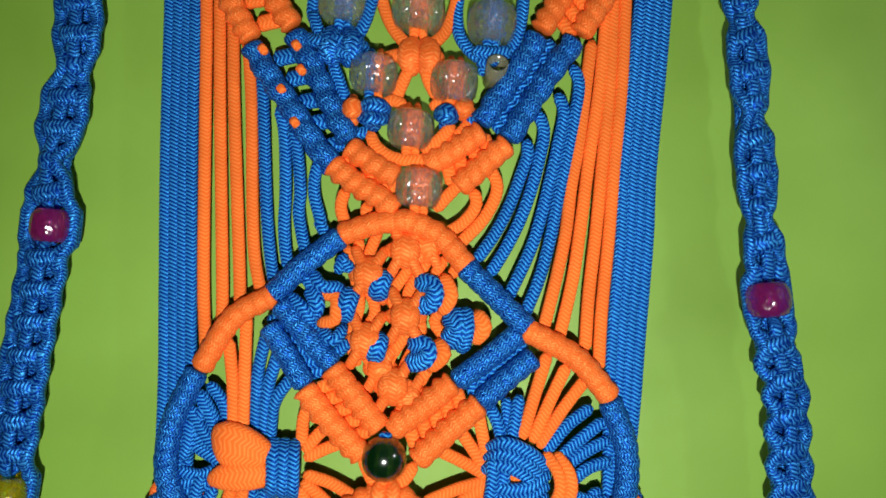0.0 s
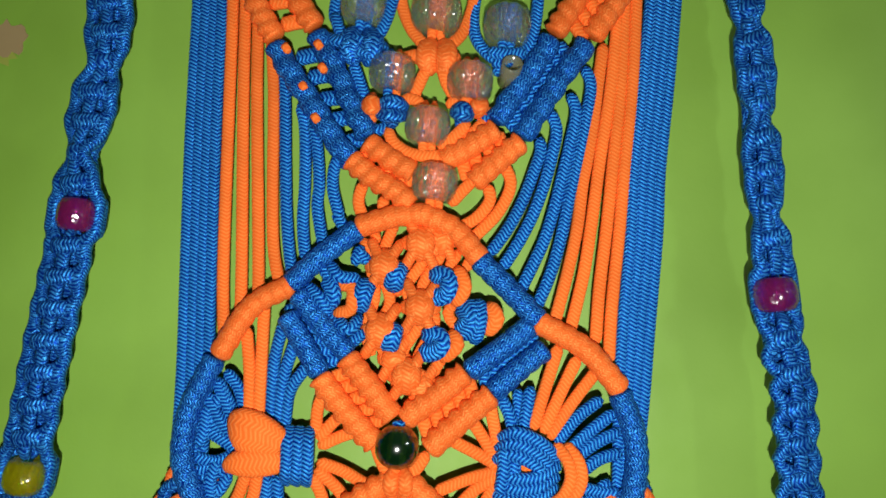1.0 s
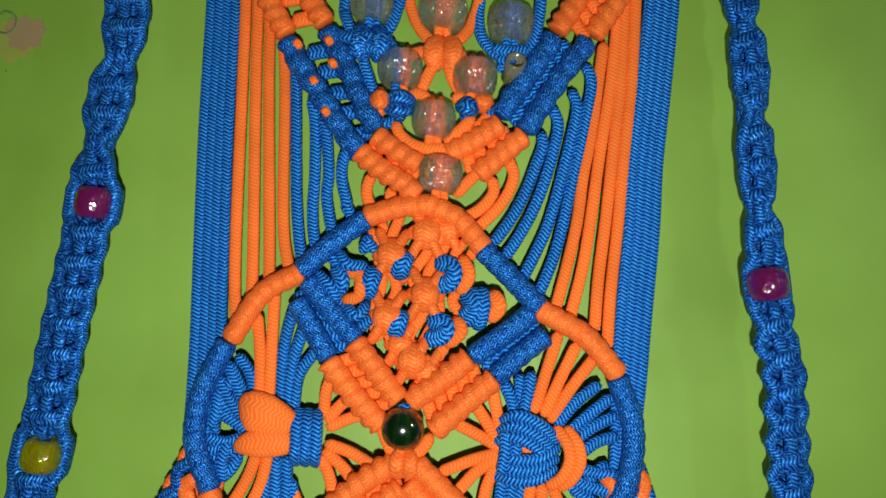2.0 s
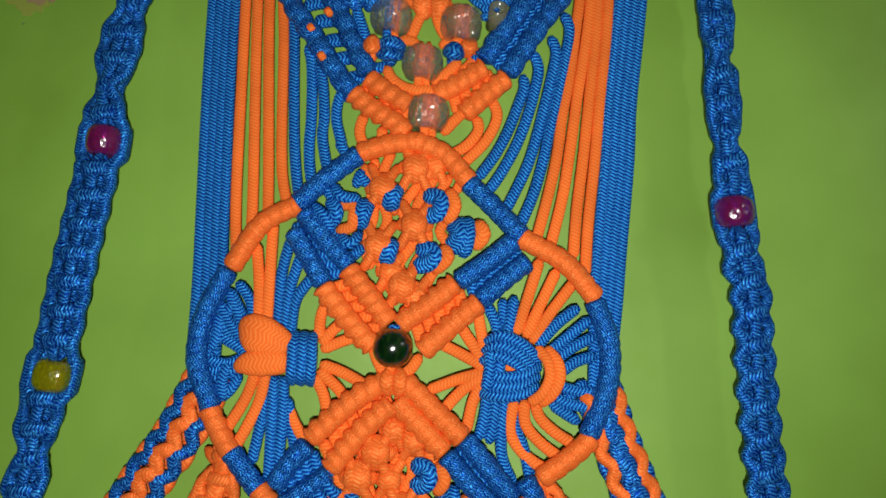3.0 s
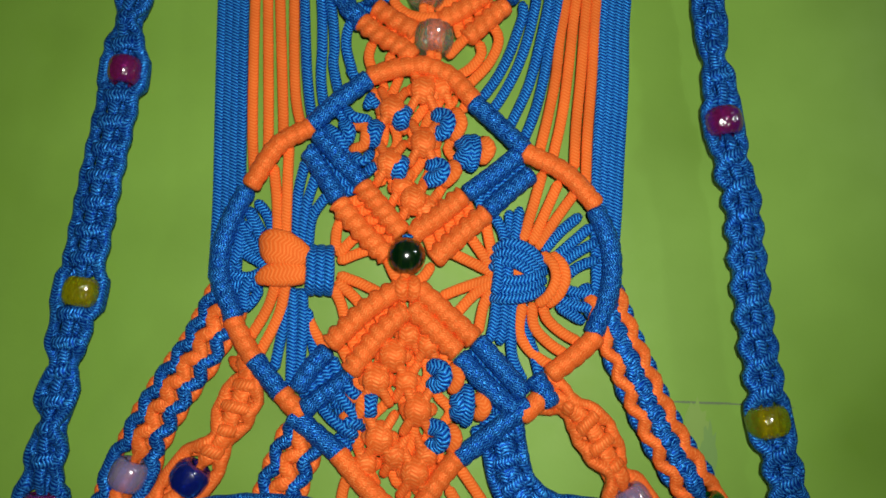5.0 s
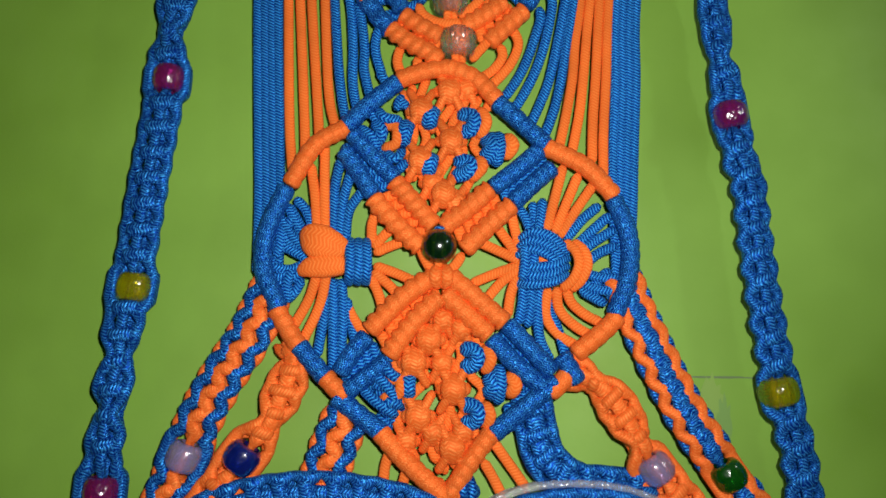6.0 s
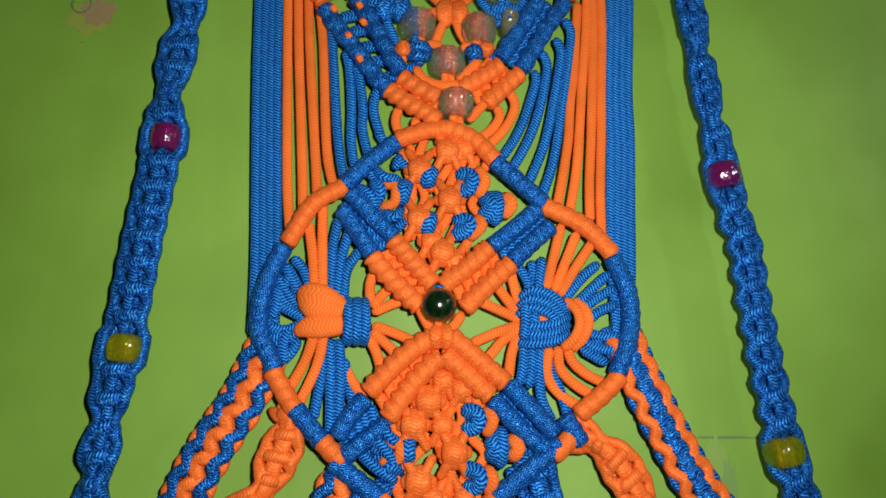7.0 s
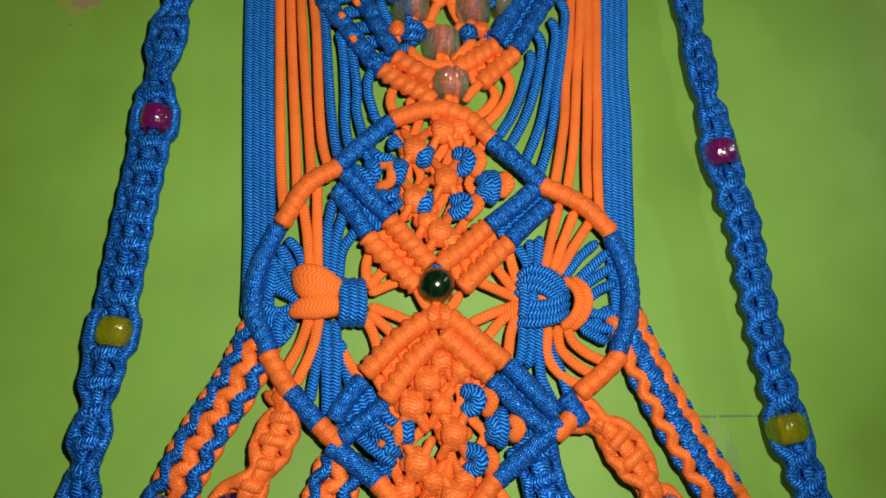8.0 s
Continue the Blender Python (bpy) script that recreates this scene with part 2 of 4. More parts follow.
    def lathe(self, centre, axis, profile, sides=24, flutes=0):
        """A turned body: profile of (along, radius) round an axis through centre, closed to a ring."""
        c, ax = np.array(centre, float), np.array(axis, float)
        ax /= np.linalg.norm(ax)
        u = np.cross(ax, (0.3, 0.2, 0.9))
        u /= np.linalg.norm(u)
        w = np.cross(ax, u)
        base, m = len(self.v), len(profile)
        for s, r in profile:
            for j in range(sides):
                a = 2 * math.pi * j / sides
                rr = r * (1 + 0.05 * math.cos(flutes * a)) if flutes else r
                self.v.append(tuple(c + ax * s + (u * math.cos(a) + w * math.sin(a)) * rr))
        for i in range(m):
            k = (i + 1) % m
            for j in range(sides):
                h = (j + 1) % sides
                self.f.append((base + i * sides + j, base + i * sides + h, base + k * sides + h, base + k * sides + j))
                self.uv.extend(((i, j), (i, j + 1), (i + 1, j + 1), (i + 1, j)))
        return self

    def mesh(self, name, mat):
        me = bpy.data.meshes.new(name)
        me.from_pydata([(x / 1000, -d / 1000, z / 1000) for x, z, d in self.v], [], self.f)
        layer = me.uv_layers.new(name="UVMap")
        layer.data.foreach_set("uv", [c for q in self.uv for c in q])
        me.polygons.foreach_set("use_smooth", [True] * len(me.polygons))
        bm = bmesh.new()
        bm.from_mesh(me)
        bmesh.ops.recalc_face_normals(bm, faces=bm.faces)
        bm.to_mesh(me)
        bm.free()
        me.materials.append(mat)
        return me


def part(name, shape, mat, parent, label=""):
    ob = new(name, shape.mesh(name, mat))
    ob.parent = parent
    return tagged(ob, label)


def thing(name, label, category):
    ob = new(name)
    ob.location = HOME
    ob.empty_display_size = 0.02
    return tagged(ob, label, category)


def cord(parent, tone, pts, lift=3.0, wide=4.9, thick=3.4, name="cord"):
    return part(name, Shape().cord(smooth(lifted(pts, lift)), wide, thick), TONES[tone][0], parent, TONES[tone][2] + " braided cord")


def bar(parent, tone, pts, lift=6.5, r=4.2, nub=1, over=0.8, pitch=5.4, deep=0.09):
    """A bar of hitches; it runs on by over mm at both ends, so that neighbours touch."""
    p = [np.array(q[:2]) for q in pts]
    p[0] = p[0] + (p[0] - p[1]) / np.linalg.norm(p[0] - p[1]) * over
    p[-1] = p[-1] + (p[-1] - p[-2]) / np.linalg.norm(p[-1] - p[-2]) * over
    return part("hitch_bar", Shape().bar(smooth(lifted(p, lift), 0.8), r, pitch, nub=nub, deep=deep), TONES[tone][1], parent, TONES[tone][2] + " bar of half hitches")


def knot(parent, tone, at, w, h, bands=2, lift=5.0, tilt=0.0, rise=3.0, arms=False):
    """A square knot: a plump body of bands over the core, and, where told, the four cords that leave its corners."""
    s, c, sn = Shape(), math.cos(radians(tilt)), math.sin(radians(tilt))

    def put(px, py, d):
        return (at[0] + c * px - sn * py, at[1] + sn * px + c * py, d)

    def swell(spine, broad, thick):
        """One turn of the knot: a cord that spreads out in the middle and narrows to its ends."""
        line = smooth([put(*q) for q in spine], 1.2)
        n = len(line) - 1
        s.cord(line, [3.6 + (broad - 3.6) * math.sin(math.pi * i / n) ** 0.8 for i in range(n + 1)], thick, 14, 0.5)

    # the turn that passes behind, its tips standing out at both sides, then the turns in front
    swell([(-w * 0.54, -0.5, lift - 2.2), (-w * 0.3, 0, lift), (0, 0, lift + rise * 0.3), (w * 0.3, 0, lift), (w * 0.54, 0.5, lift - 2.2)], h * 0.8, 4.4)
    for k in range(bands):
        u = (k + 0.5) / bands * 2 - 1
        x = u * w * 0.42
        swell([(x * 0.45, h * 0.62, lift - 1.0), (x * 1.0, h * 0.26, lift + rise * 0.75), (x * 1.08, 0, lift + rise), (x * 1.0, -h * 0.26, lift + rise * 0.75), (x * 0.45, -h * 0.62, lift - 1.0)], w / bands * (0.98 if bands > 1 else 0.78) + 0.6, 4.6)
    if arms:
        for u in (-1, 1):
            for v in (-1, 1):
                line = [put(u * w * 0.10, v * h * 0.15, lift + rise * 0.9), put(u * w * 0.24, v * h * 0.5, lift + rise * 0.5), put(u * w * 0.46, v * h * 1.02, lift - 1.2)]
                s.cord(smooth(line, 1.6), 4.4, 3.4, 10, 0.6)
    return part("square_knot", s, TONES[tone][1], parent, TONES[tone][2] + " square knot")


def bead(parent, at, r, mat, label, axis=(0, 1, 0), lift=8.0, hole=0.42, length=0.86, round_body=False, flutes=0):
    L = r * length
    if round_body:
        prof = [(r * math.sin(a), r * math.cos(a)) for a in (k * math.pi / 14 - 1.22 for k in range(12))]
        prof = [(prof[0][0], r * 0.2)] + prof + [(prof[-1][0], r * 0.2)]
        return part("bead", Shape().lathe((at[0], at[1], lift), axis, prof), mat, parent, label)
    prof = [(-L, r * hole), (-L, r * 0.66), (-L * 0.86, r * 0.82), (-L * 0.5, r * 0.965), (0, r), (L * 0.5, r * 0.965),
            (L * 0.86, r * 0.82), (L, r * 0.66), (L, r * hole), (0, r * hole * 0.92)]
    return part("bead", Shape().lathe((at[0], at[1], lift), axis, prof, 48 if flutes else 24, flutes), mat, parent, label)


def strap(parent, pts, mid, side, edge, half=9.5, pitch=12.0, lift=7.0, turns=(), waists=(), beads=(), zigzag=0.0, scallop=0.08, core=5.0, hug=1.4, name="knotted_strap", label=""):
    """A sennit of square knots along a line. turns: places where it turns on edge; waists: places where it is drawn in.
    beads: (place, radius, material, label). zigzag: how far the middle cord swings; scallop: how far the side loops do."""
    p = np.array(smooth(lifted(pts, lift), 1.0))
    run = np.concatenate([[0], np.cumsum(np.linalg.norm(np.diff(p, axis=0), axis=1))])
    tang = np.gradient(p, axis=0)
    tang /= np.linalg.norm(tang, axis=1)[:, None]
    flat = np.cross(tang, (0, 0, 1.0))
    flat /= np.linalg.norm(flat, axis=1)[:, None]
    out = np.cross(flat, tang)

    def where(at):
        return run[int(np.argmin(np.hypot(p[:, 0] - at[0], p[:, 1] - at[1])))]

    width, lean = np.ones(len(p)), np.zeros(len(p))
    for k, at in enumerate(turns):
        near = np.exp(-((run - where(at)) / 6.5) ** 2)
        width -= 0.58 * near
        lean += (0.5 if k % 2 else -0.5) * near
    for at in waists:
        width -= 0.24 * np.exp(-((run - where(at)) / 4.2) ** 2)
    ax_w = flat * np.cos(lean)[:, None] + out * np.sin(lean)[:, None]
    ax_o = -flat * np.sin(lean)[:, None] + out * np.cos(lean)[:, None]
    gap, rb = np.zeros(len(p)), np.zeros(len(p))
    for at, r, mat, blabel in beads:
        g = np.clip((r * 1.3 - abs(run - where(at))) / (r * 0.6), 0, 1)
        gap, rb = np.maximum(gap, g * g * (3 - 2 * g)), np.maximum(rb, np.where(g > 0, r, 0))
    ph = 2 * np.pi * run / pitch
    if isinstance(scallop, tuple):
        scallop = np.where(run < where(beads[0][0]), scallop[0], scallop[1])
    size = half * width

    def lane(x, d):
        return [tuple(q) for q in p + ax_w * x[:, None] + ax_o * d[:, None]]

    whole = new(name)
    whole.parent = parent
    tagged(whole, label)

    def lay(tone, x, d, wide, thick):
        part("cord", Shape().cord(lane(x, d)[::2], wide, thick, 10, face=lambda i: tuple(ax_o[min(2 * i, len(p) - 1)])), TONES[tone][1], whole)

    n = lambda w: w * (1 - gap)
    keep = 1 - gap
    # the middle cord, seen from the front and from the back
    swing = 2 / np.pi * np.arcsin(np.sin(ph))
    lay(edge, 0 * size, -3.2 * keep - 1.0 * gap, (9.0 - 5.6 * gap)[::2], 2.6)
    for sign in (1, -1):
        lay(mid, n(size * zigzag * swing * sign), n(sign * (2.9 + 0.7 * np.cos(ph * (2 if zigzag else 1)))) + gap * sign * 0.5, (core - (core - 3.0) * gap)[::2], 3.2)
    # loops along both sides, and the other cord's nubs behind them
    for sign in (1, -1):
        shift = np.pi if (zigzag and sign < 0) else 0
        wave = np.cos(ph + shift)
        lay(side, sign * (n(size * ((0.58 if zigzag else 0.70) + scallop * wave)) + gap * (rb + (hug if sign > 0 else min(hug, 1.2 * hug - 1.0)))), n(1.3 - 0.9 * wave), (5.9 - (0.4 if zigzag else 1.6) * wave * keep)[::2], 4.6)
        lay(edge, sign * (n(size * ((0.76 if zigzag else 0.46) - 0.08 * wave)) + gap * (rb + hug - 0.4)), n((-1.5 if zigzag else -3.0) - 0.8 * wave) - gap * 2.4, 4.6, 4.0)
    # the bands that cross from side to side between the holes
    if not zigzag:
        k = pitch * 0.5
        while k < run[-1] - 3:
            i = int(np.argmin(abs(run - k)))
            if gap[i] < 0.15:
                s = Shape()
                for front in (1, -1):
                    line = [tuple(p[i] + tang[i] * (1.1 * u * front) + ax_w[i] * size[i] * 0.60 * u + ax_o[i] * front * (4.1 - 1.3 * abs(u) ** 2)) for u in (-1, -0.6, -0.2, 0.2, 0.6, 1)]
                    s.cord(smooth(line, 1.6), min(8.0, pitch * 0.56), 3.4, 10, 0.7, face=lambda j, i=i: tuple(ax_o[i]))
                part("crossing_band", s, TONES[side][1], whole)
            k += pitch
    for at, r, mat, blabel in beads:
        i = int(np.argmin(np.hypot(p[:, 0] - at[0], p[:, 1] - at[1])))
        bead(whole, at, r, mat, blabel, axis=tuple(tang[i]), lift=p[i][2] + 1.5, length=6.3 / r)
    return whole


# ---- the wall hanging
hanging = thing("macrame_hanging", "blue and orange knotted cord wall hanging with clear beads", "wall hanging")

# long cords, first side
for k in range(4):
    cord(hanging, "b", [(a + k * 3.35, b) for a, b in [(-96.1, 198.7), (-94.2, 170.0), (-93.2, 141.9), (-92.0, 112.0), (-88.8, 55.4), (-87.2, 27.9), (-86.5, 6.6), (-86.3, -13.9)]], (2.6 + 0.5 * (k % 2), 2.6, 2.2), 5.0)
for line in ([(-82.4, 199.2), (-79.7, 170.7), (-77.6, 128.8), (-73.6, 55.5), (-71.1, 34.7)],
             [(-76.6, 199.5), (-74.4, 170.9), (-72.3, 135.9), (-66.3, 55.6), (-65.5, 43.0)],
             [(-71.3, 199.7), (-69.1, 171.1), (-66.8, 136.2), (-59.9, 61.3), (-58.9, 49.5)],
             [(-63.1, 162.0), (-60.0, 136.5), (-54.7, 71.4), (-50.4, 55.7)]):
    cord(hanging, "o", line, (3.2, 2.8, 2.6, 3.5))
for line in ([(-56.8, 149.4), (-55.7, 141.4), (-52.3, 102.7), (-50.5, 84.5), (-48.2, 70.0), (-45.8, 60.0)],
             [(-48.2, 130.2), (-46.3, 123.4), (-44.2, 98.6), (-44.0, 84.6), (-43.0, 75.8), (-41.2, 67.7)],
             [(-42.6, 122.5), (-40.5, 114.6), (-38.4, 96.7), (-38.7, 90.6), (-36.6, 80.3), (-34.3, 73.0)],
             [(-29.9, 111.8), (-32.8, 104.8), (-32.9, 97.0), (-29.8, 86.0), (-30.2, 86.2), (-25.8, 79.5)]):
    cord(hanging, "b", line, (5, 3.2, 2.8, 2.8, 4))

# long cords, second side
for k in range(4):
    cord(hanging, "b", [(a + k * 3.3 * min(1, max(0.45, 0.7 + b / 100)), b) for a, b in [(90.6, 206.2), (89.7, 178.1), (87.8, 143.6), (85.6, 109.9), (85.4, 86.2), (83.5, 48.2), (83.2, 20.4), (83.7, -3.7), (84.1, -24.5)]], (2.6 + 0.5 * (k % 2), 2.6, 2.2), 5.0)
for line in ([(71.5, 161.1), (70.3, 147.4), (67.9, 120.1), (65.7, 104.4), (64.2, 86.0), (61.1, 68.2), (56.9, 48.6)],
             [(76.9, 172.9), (75.1, 143.0), (72.0, 113.6), (69.5, 86.0), (67.4, 68.3), (62.9, 45.3)],
             [(78.8, 205.7), (79.3, 177.7), (79.0, 143.2), (77.0, 109.5), (75.6, 86.1), (73.7, 62.5), (73.0, 42.0)],
             [(83.7, 205.9), (84.0, 177.9), (83.6, 143.4), (81.7, 109.7), (80.7, 86.2), (78.8, 56.8), (78.3, 34.7)]):
    cord(hanging, "o", line, (3.4, 3.0, 2.8, 3.5))
for line in ([(47.5, 121.3), (48.6, 116.5), (46.3, 107.9), (42.7, 96.6), (37.6, 85.3), (30.4, 73.9)], [(51.1, 132.3), (54.3, 125.7), (53.2, 114.9), (50.5, 102.5), (46.1, 89.0), (40.2, 76.6), (35.4, 68.5)],
             [(58.7, 139.5), (61.6, 133.3), (60.0, 119.7), (57.5, 106.2), (55.0, 93.9), (51.9, 81.7), (47.5, 70.5), (42.8, 59.8)], [(63.8, 150.5), (66.9, 144.9), (66.1, 131.3), (63.7, 115.4), (60.9, 99.7), (58.5, 84.2), (54.9, 68.8), (49.5, 53.8)]):
    cord(hanging, "b", line, (5, 3.6, 3, 3, 4))

# the upper V of double bars
for tone, line in (("o", [(-74.7, 185.1), (-68.1, 170.0), (-59.7, 157.0)]), ("b", [(-59.1, 153.3), (-52.9, 143.8), (-42.8, 130.5), (-33.3, 117.3), (-25.0, 107.7)]), ("o", [(-25.5, 108.6), (-16.1, 101.9), (-7.4, 97.2), (-0.9, 92.4)]),
                   ("o", [(-57.9, 185.9), (-51.0, 171.9), (-44.1, 162.4)]), ("b", [(-42.7, 158.7), (-35.4, 146.9), (-27.1, 131.2), (-19.9, 118.4)]), ("o", [(-19.3, 115.7), (-10.4, 109.8), (-1.2, 104.9)]),
                   ("o", [(83.3, 191.8), (76.0, 177.5), (67.1, 162.8)]), ("b", [(64.6, 159.0), (56.2, 146.7), (48.0, 132.6), (41.5, 121.0)]), ("o", [(40.4, 118.3), (31.6, 109.8), (23.2, 101.7)]),
                   ("o", [(67.7, 191.2), (59.8, 176.8), (52.2, 163.7)]), ("b", [(50.8, 160.2), (44.0, 148.4), (36.8, 136.6), (30.7, 126.8)]), ("o", [(30.4, 122.7), (20.3, 115.0), (10.7, 109.4)])):
    bar(hanging, tone, line, 6.6, 4.3, pitch=10.0 if tone == "b" else 5.6, deep=0.28 if tone == "b" else 0.16)
for at in [(-54.4, 151.2), (-46.4, 136.0), (-40.5, 123.5), (-39.3, 143.8), (-41.6, 153.2)]:
    part("cord_end", Shape().cord(smooth([(at[0] - 1.2, at[1] + 1.4, 8.4), (at[0], at[1], 10.3), (at[0] + 1.2, at[1] - 1.6, 8.6)], 0.8), 3.4, 2.4, 10), ORANGE, hanging, "orange cord nub between hitches")

# beads and knots inside the V
for at, r, tone in zip([(-24.6, 170.3), (4.5, 168.5), (32.7, 164.4), (-11.5, 143.0), (19.3, 141.0), (3.7, 122.5), (7.9, 100.3)], (9.2, 10.0, 9.4, 9.0, 9.0, 8.8, 8.8), "bobbooo"):
    bead(hanging, at, r, CLEAR, "clear plastic barrel bead", (0.08, 1, 0), 8.5, 0.36, 0.80, flutes=8)
    cord(hanging, tone, [(at[0] - 1.6, at[1] + 11), (at[0] - 1.4, at[1]), (at[0] - 1.6, at[1] - 11)], (6, 8.5, 6), 4.0, 3.2)
    cord(hanging, "o" if r < 9.1 else tone, [(at[0] + 2.0, at[1] + 11), (at[0] + 1.8, at[1]), (at[0] + 2.0, at[1] - 11)], (6, 8.3, 6), 3.4, 2.8)
part("tube_bead", Shape().lathe((*(34.6, 145.7), 8.0), (0.25, 0.75, 2.0), [(-6, 3.1), (-6, 3.9), (6, 4.1), (6, 3.3)], 20), SMOKE, hanging, "clear hollow tube bead seen end on")
for tone, line, lift in (
        ("b", [(-37.0, 167.8), (-32.9, 158.7), (-24.6, 153.2), (-17.8, 159.4), (-13.5, 173.6), (-12.0, 185.4)], (6, 8, 8, 6)), ("b", [(-39.7, 158.4), (-33.8, 155.1), (-24.7, 155.6), (-13.2, 152.1)], (5, 9, 9, 5)), ("b", [(-36.2, 142.3), (-33.4, 149.4), (-24.5, 151.6), (-18.7, 150.0), (-13.3, 153.1)], (5, 8, 9, 5)),
        ("b", [(-28.3, 148.4), (-25.4, 141.6), (-22.1, 133.3)], (6, 5)), ("b", [(-21.0, 151.1), (-17.9, 147.8)], (6, 5)), ("b", [(-36.5, 177.3), (-36.9, 166.7), (-34.3, 162.1)], 5),
        ("b", [(19.9, 182.1), (19.1, 168.0), (21.2, 158.8), (29.4, 151.1), (37.2, 151.5)], (5, 6, 8)), ("b", [(44.7, 180.8), (43.8, 166.8), (41.3, 157.4), (33.9, 150.7), (27.3, 149.4)], (5, 6, 8)), ("b", [(25.2, 153.9), (32.7, 152.9), (40.4, 154.0)], 9),
        ("b", [(29.5, 149.5), (31.0, 145.5)], 5), ("b", [(42.8, 150.2), (36.3, 137.7), (28.4, 129.0), (23.0, 126.0)], (6, 5, 4)),
        ("o", [(-11.6, 183.1), (-9.5, 171.4), (-5.3, 162.3), (1.3, 154.4)], (6, 5, 8)), ("o", [(19.8, 184.4), (18.2, 171.5), (14.4, 160.8), (8.0, 154.1)], (6, 5, 8)), ("o", [(-13.0, 148.5), (-7.5, 150.6), (-0.8, 152.0)], (4, 6, 8)),
        ("o", [(1.8, 146.4), (-0.2, 141.7), (-3.1, 134.7)], (8, 5)), ("o", [(7.8, 146.7), (9.9, 141.0), (13.6, 135.5)], (8, 5)), ("o", [(-8.5, 131.0), (-4.2, 134.2), (1.6, 131.5)], 6), ("o", [(10.4, 131.9), (15.9, 134.5), (23.9, 130.3), (28.2, 131.7)], (6, 5, 4)),
        ("o", [(-12.4, 122.4), (-10.5, 117.3), (-3.9, 112.4), (5.0, 111.1), (13.7, 113.3), (21.7, 121.8), (26.6, 128.2)], (5, 6, 7, 6, 4)), ("o", [(19.7, 125.6), (13.4, 118.5), (8.1, 114.4)], 7),
        ("b", [(-23.1, 131.4), (-17.9, 121.4), (-11.3, 123.4)], 4),
        ("o", [(-20.4, 99.9), (-22.1, 92.0), (-18.6, 83.3)], (5, 4)), ("o", [(-12.1, 94.7), (-11.7, 89.2), (-6.7, 87.2)], (5, 4)), ("o", [(-9.7, 98.2), (-4.5, 93.6), (0.9, 88.8)], (7, 6)),
        ("o", [(33.7, 110.5), (37.4, 102.9), (33.6, 91.6), (22.7, 78.9)], (5, 4)), ("o", [(28.1, 101.3), (29.7, 95.9), (25.0, 88.5), (15.5, 82.3)], (5, 4)), ("o", [(26.2, 106.8), (19.0, 98.6), (13.9, 92.4)], (6, 6))):
    cord(hanging, tone, line, lift)
knot(hanging, "o", (5.5, 151.2), 17, 11, 2, 6.5)
knot(hanging, "b", (-24.7, 154.4), 19, 12, 2, 6.0)
knot(hanging, "b", (-10.8, 128.6), 11.5, 9, 2, 6.5, 90)
knot(hanging, "o", (-18.9, 129.8), 10, 5, 1, 6.5, 90)
knot(hanging, "b", (16.8, 128.8), 10, 6, 1, 6.5, 78)
knot(hanging, "o", (23.3, 131.9), 9, 5.5, 1, 5.0, -20)

# the round frame of bars
RIM = (("o", [(-20.1, 82.2), (-7.0, 86.8), (3.9, 88.2)]), ("o", [(3.9, 88.2), (16.2, 83.0), (26.4, 72.5)]), ("b", [(-22.0, 80.2), (-34.0, 70.1), (-45.2, 58.6)]), ("b", [(27.5, 70.8), (38.9, 60.7), (49.9, 50.3)]),
       ("o", [(-46.5, 56.9), (-60.0, 48.6), (-70.9, 30.1)]), ("o", [(51.2, 48.6), (69.1, 39.7), (81.8, 26.4)]), ("b", [(-73.3, 26.6), (-81.2, 6.7), (-82.0, -11.4), (-74.4, -28.5)]), ("b", [(82.6, 23.1), (88.9, 6.9), (88.6, -11.6), (82.2, -29.6)]),
       ("o", [(-74.5, -31.0), (-68.9, -40.1), (-64.5, -46.6)]), ("o", [(82.5, -32.1), (74.8, -39.6), (64.1, -48.2)]), ("b", [(-63.4, -47.4), (-57.3, -54.6), (-51.8, -60.6)]), ("b", [(57.4, -50.6), (60.7, -55.5), (63.5, -60.4)]),
       ("o", [(-50.8, -61.1), (-46.8, -65.4), (-42.8, -69.1)]), ("o", [(59.0, -59.1), (55.8, -62.7), (51.9, -65.8)]), ("b", [(-45.3, -70.1), (-35.2, -77.5), (-25.5, -84.8)]), ("b", [(53.6, -62.0), (40.8, -72.8), (26.3, -84.4)]),
       ("o", [(-25.2, -85.5), (-14.9, -96.4), (4.0, -112.7)]), ("o", [(24.3, -85.2), (15.6, -97.0), (6.0, -112.6)]))
for tone, line in RIM:
    bar(hanging, tone, line, 6.8, 5.4 if line[0][0] > 85 and tone == "o" and line[0][1] < 0 else 4.5, nub=0.35, over=1.8, deep=0.15 if tone == "o" else 0.14)

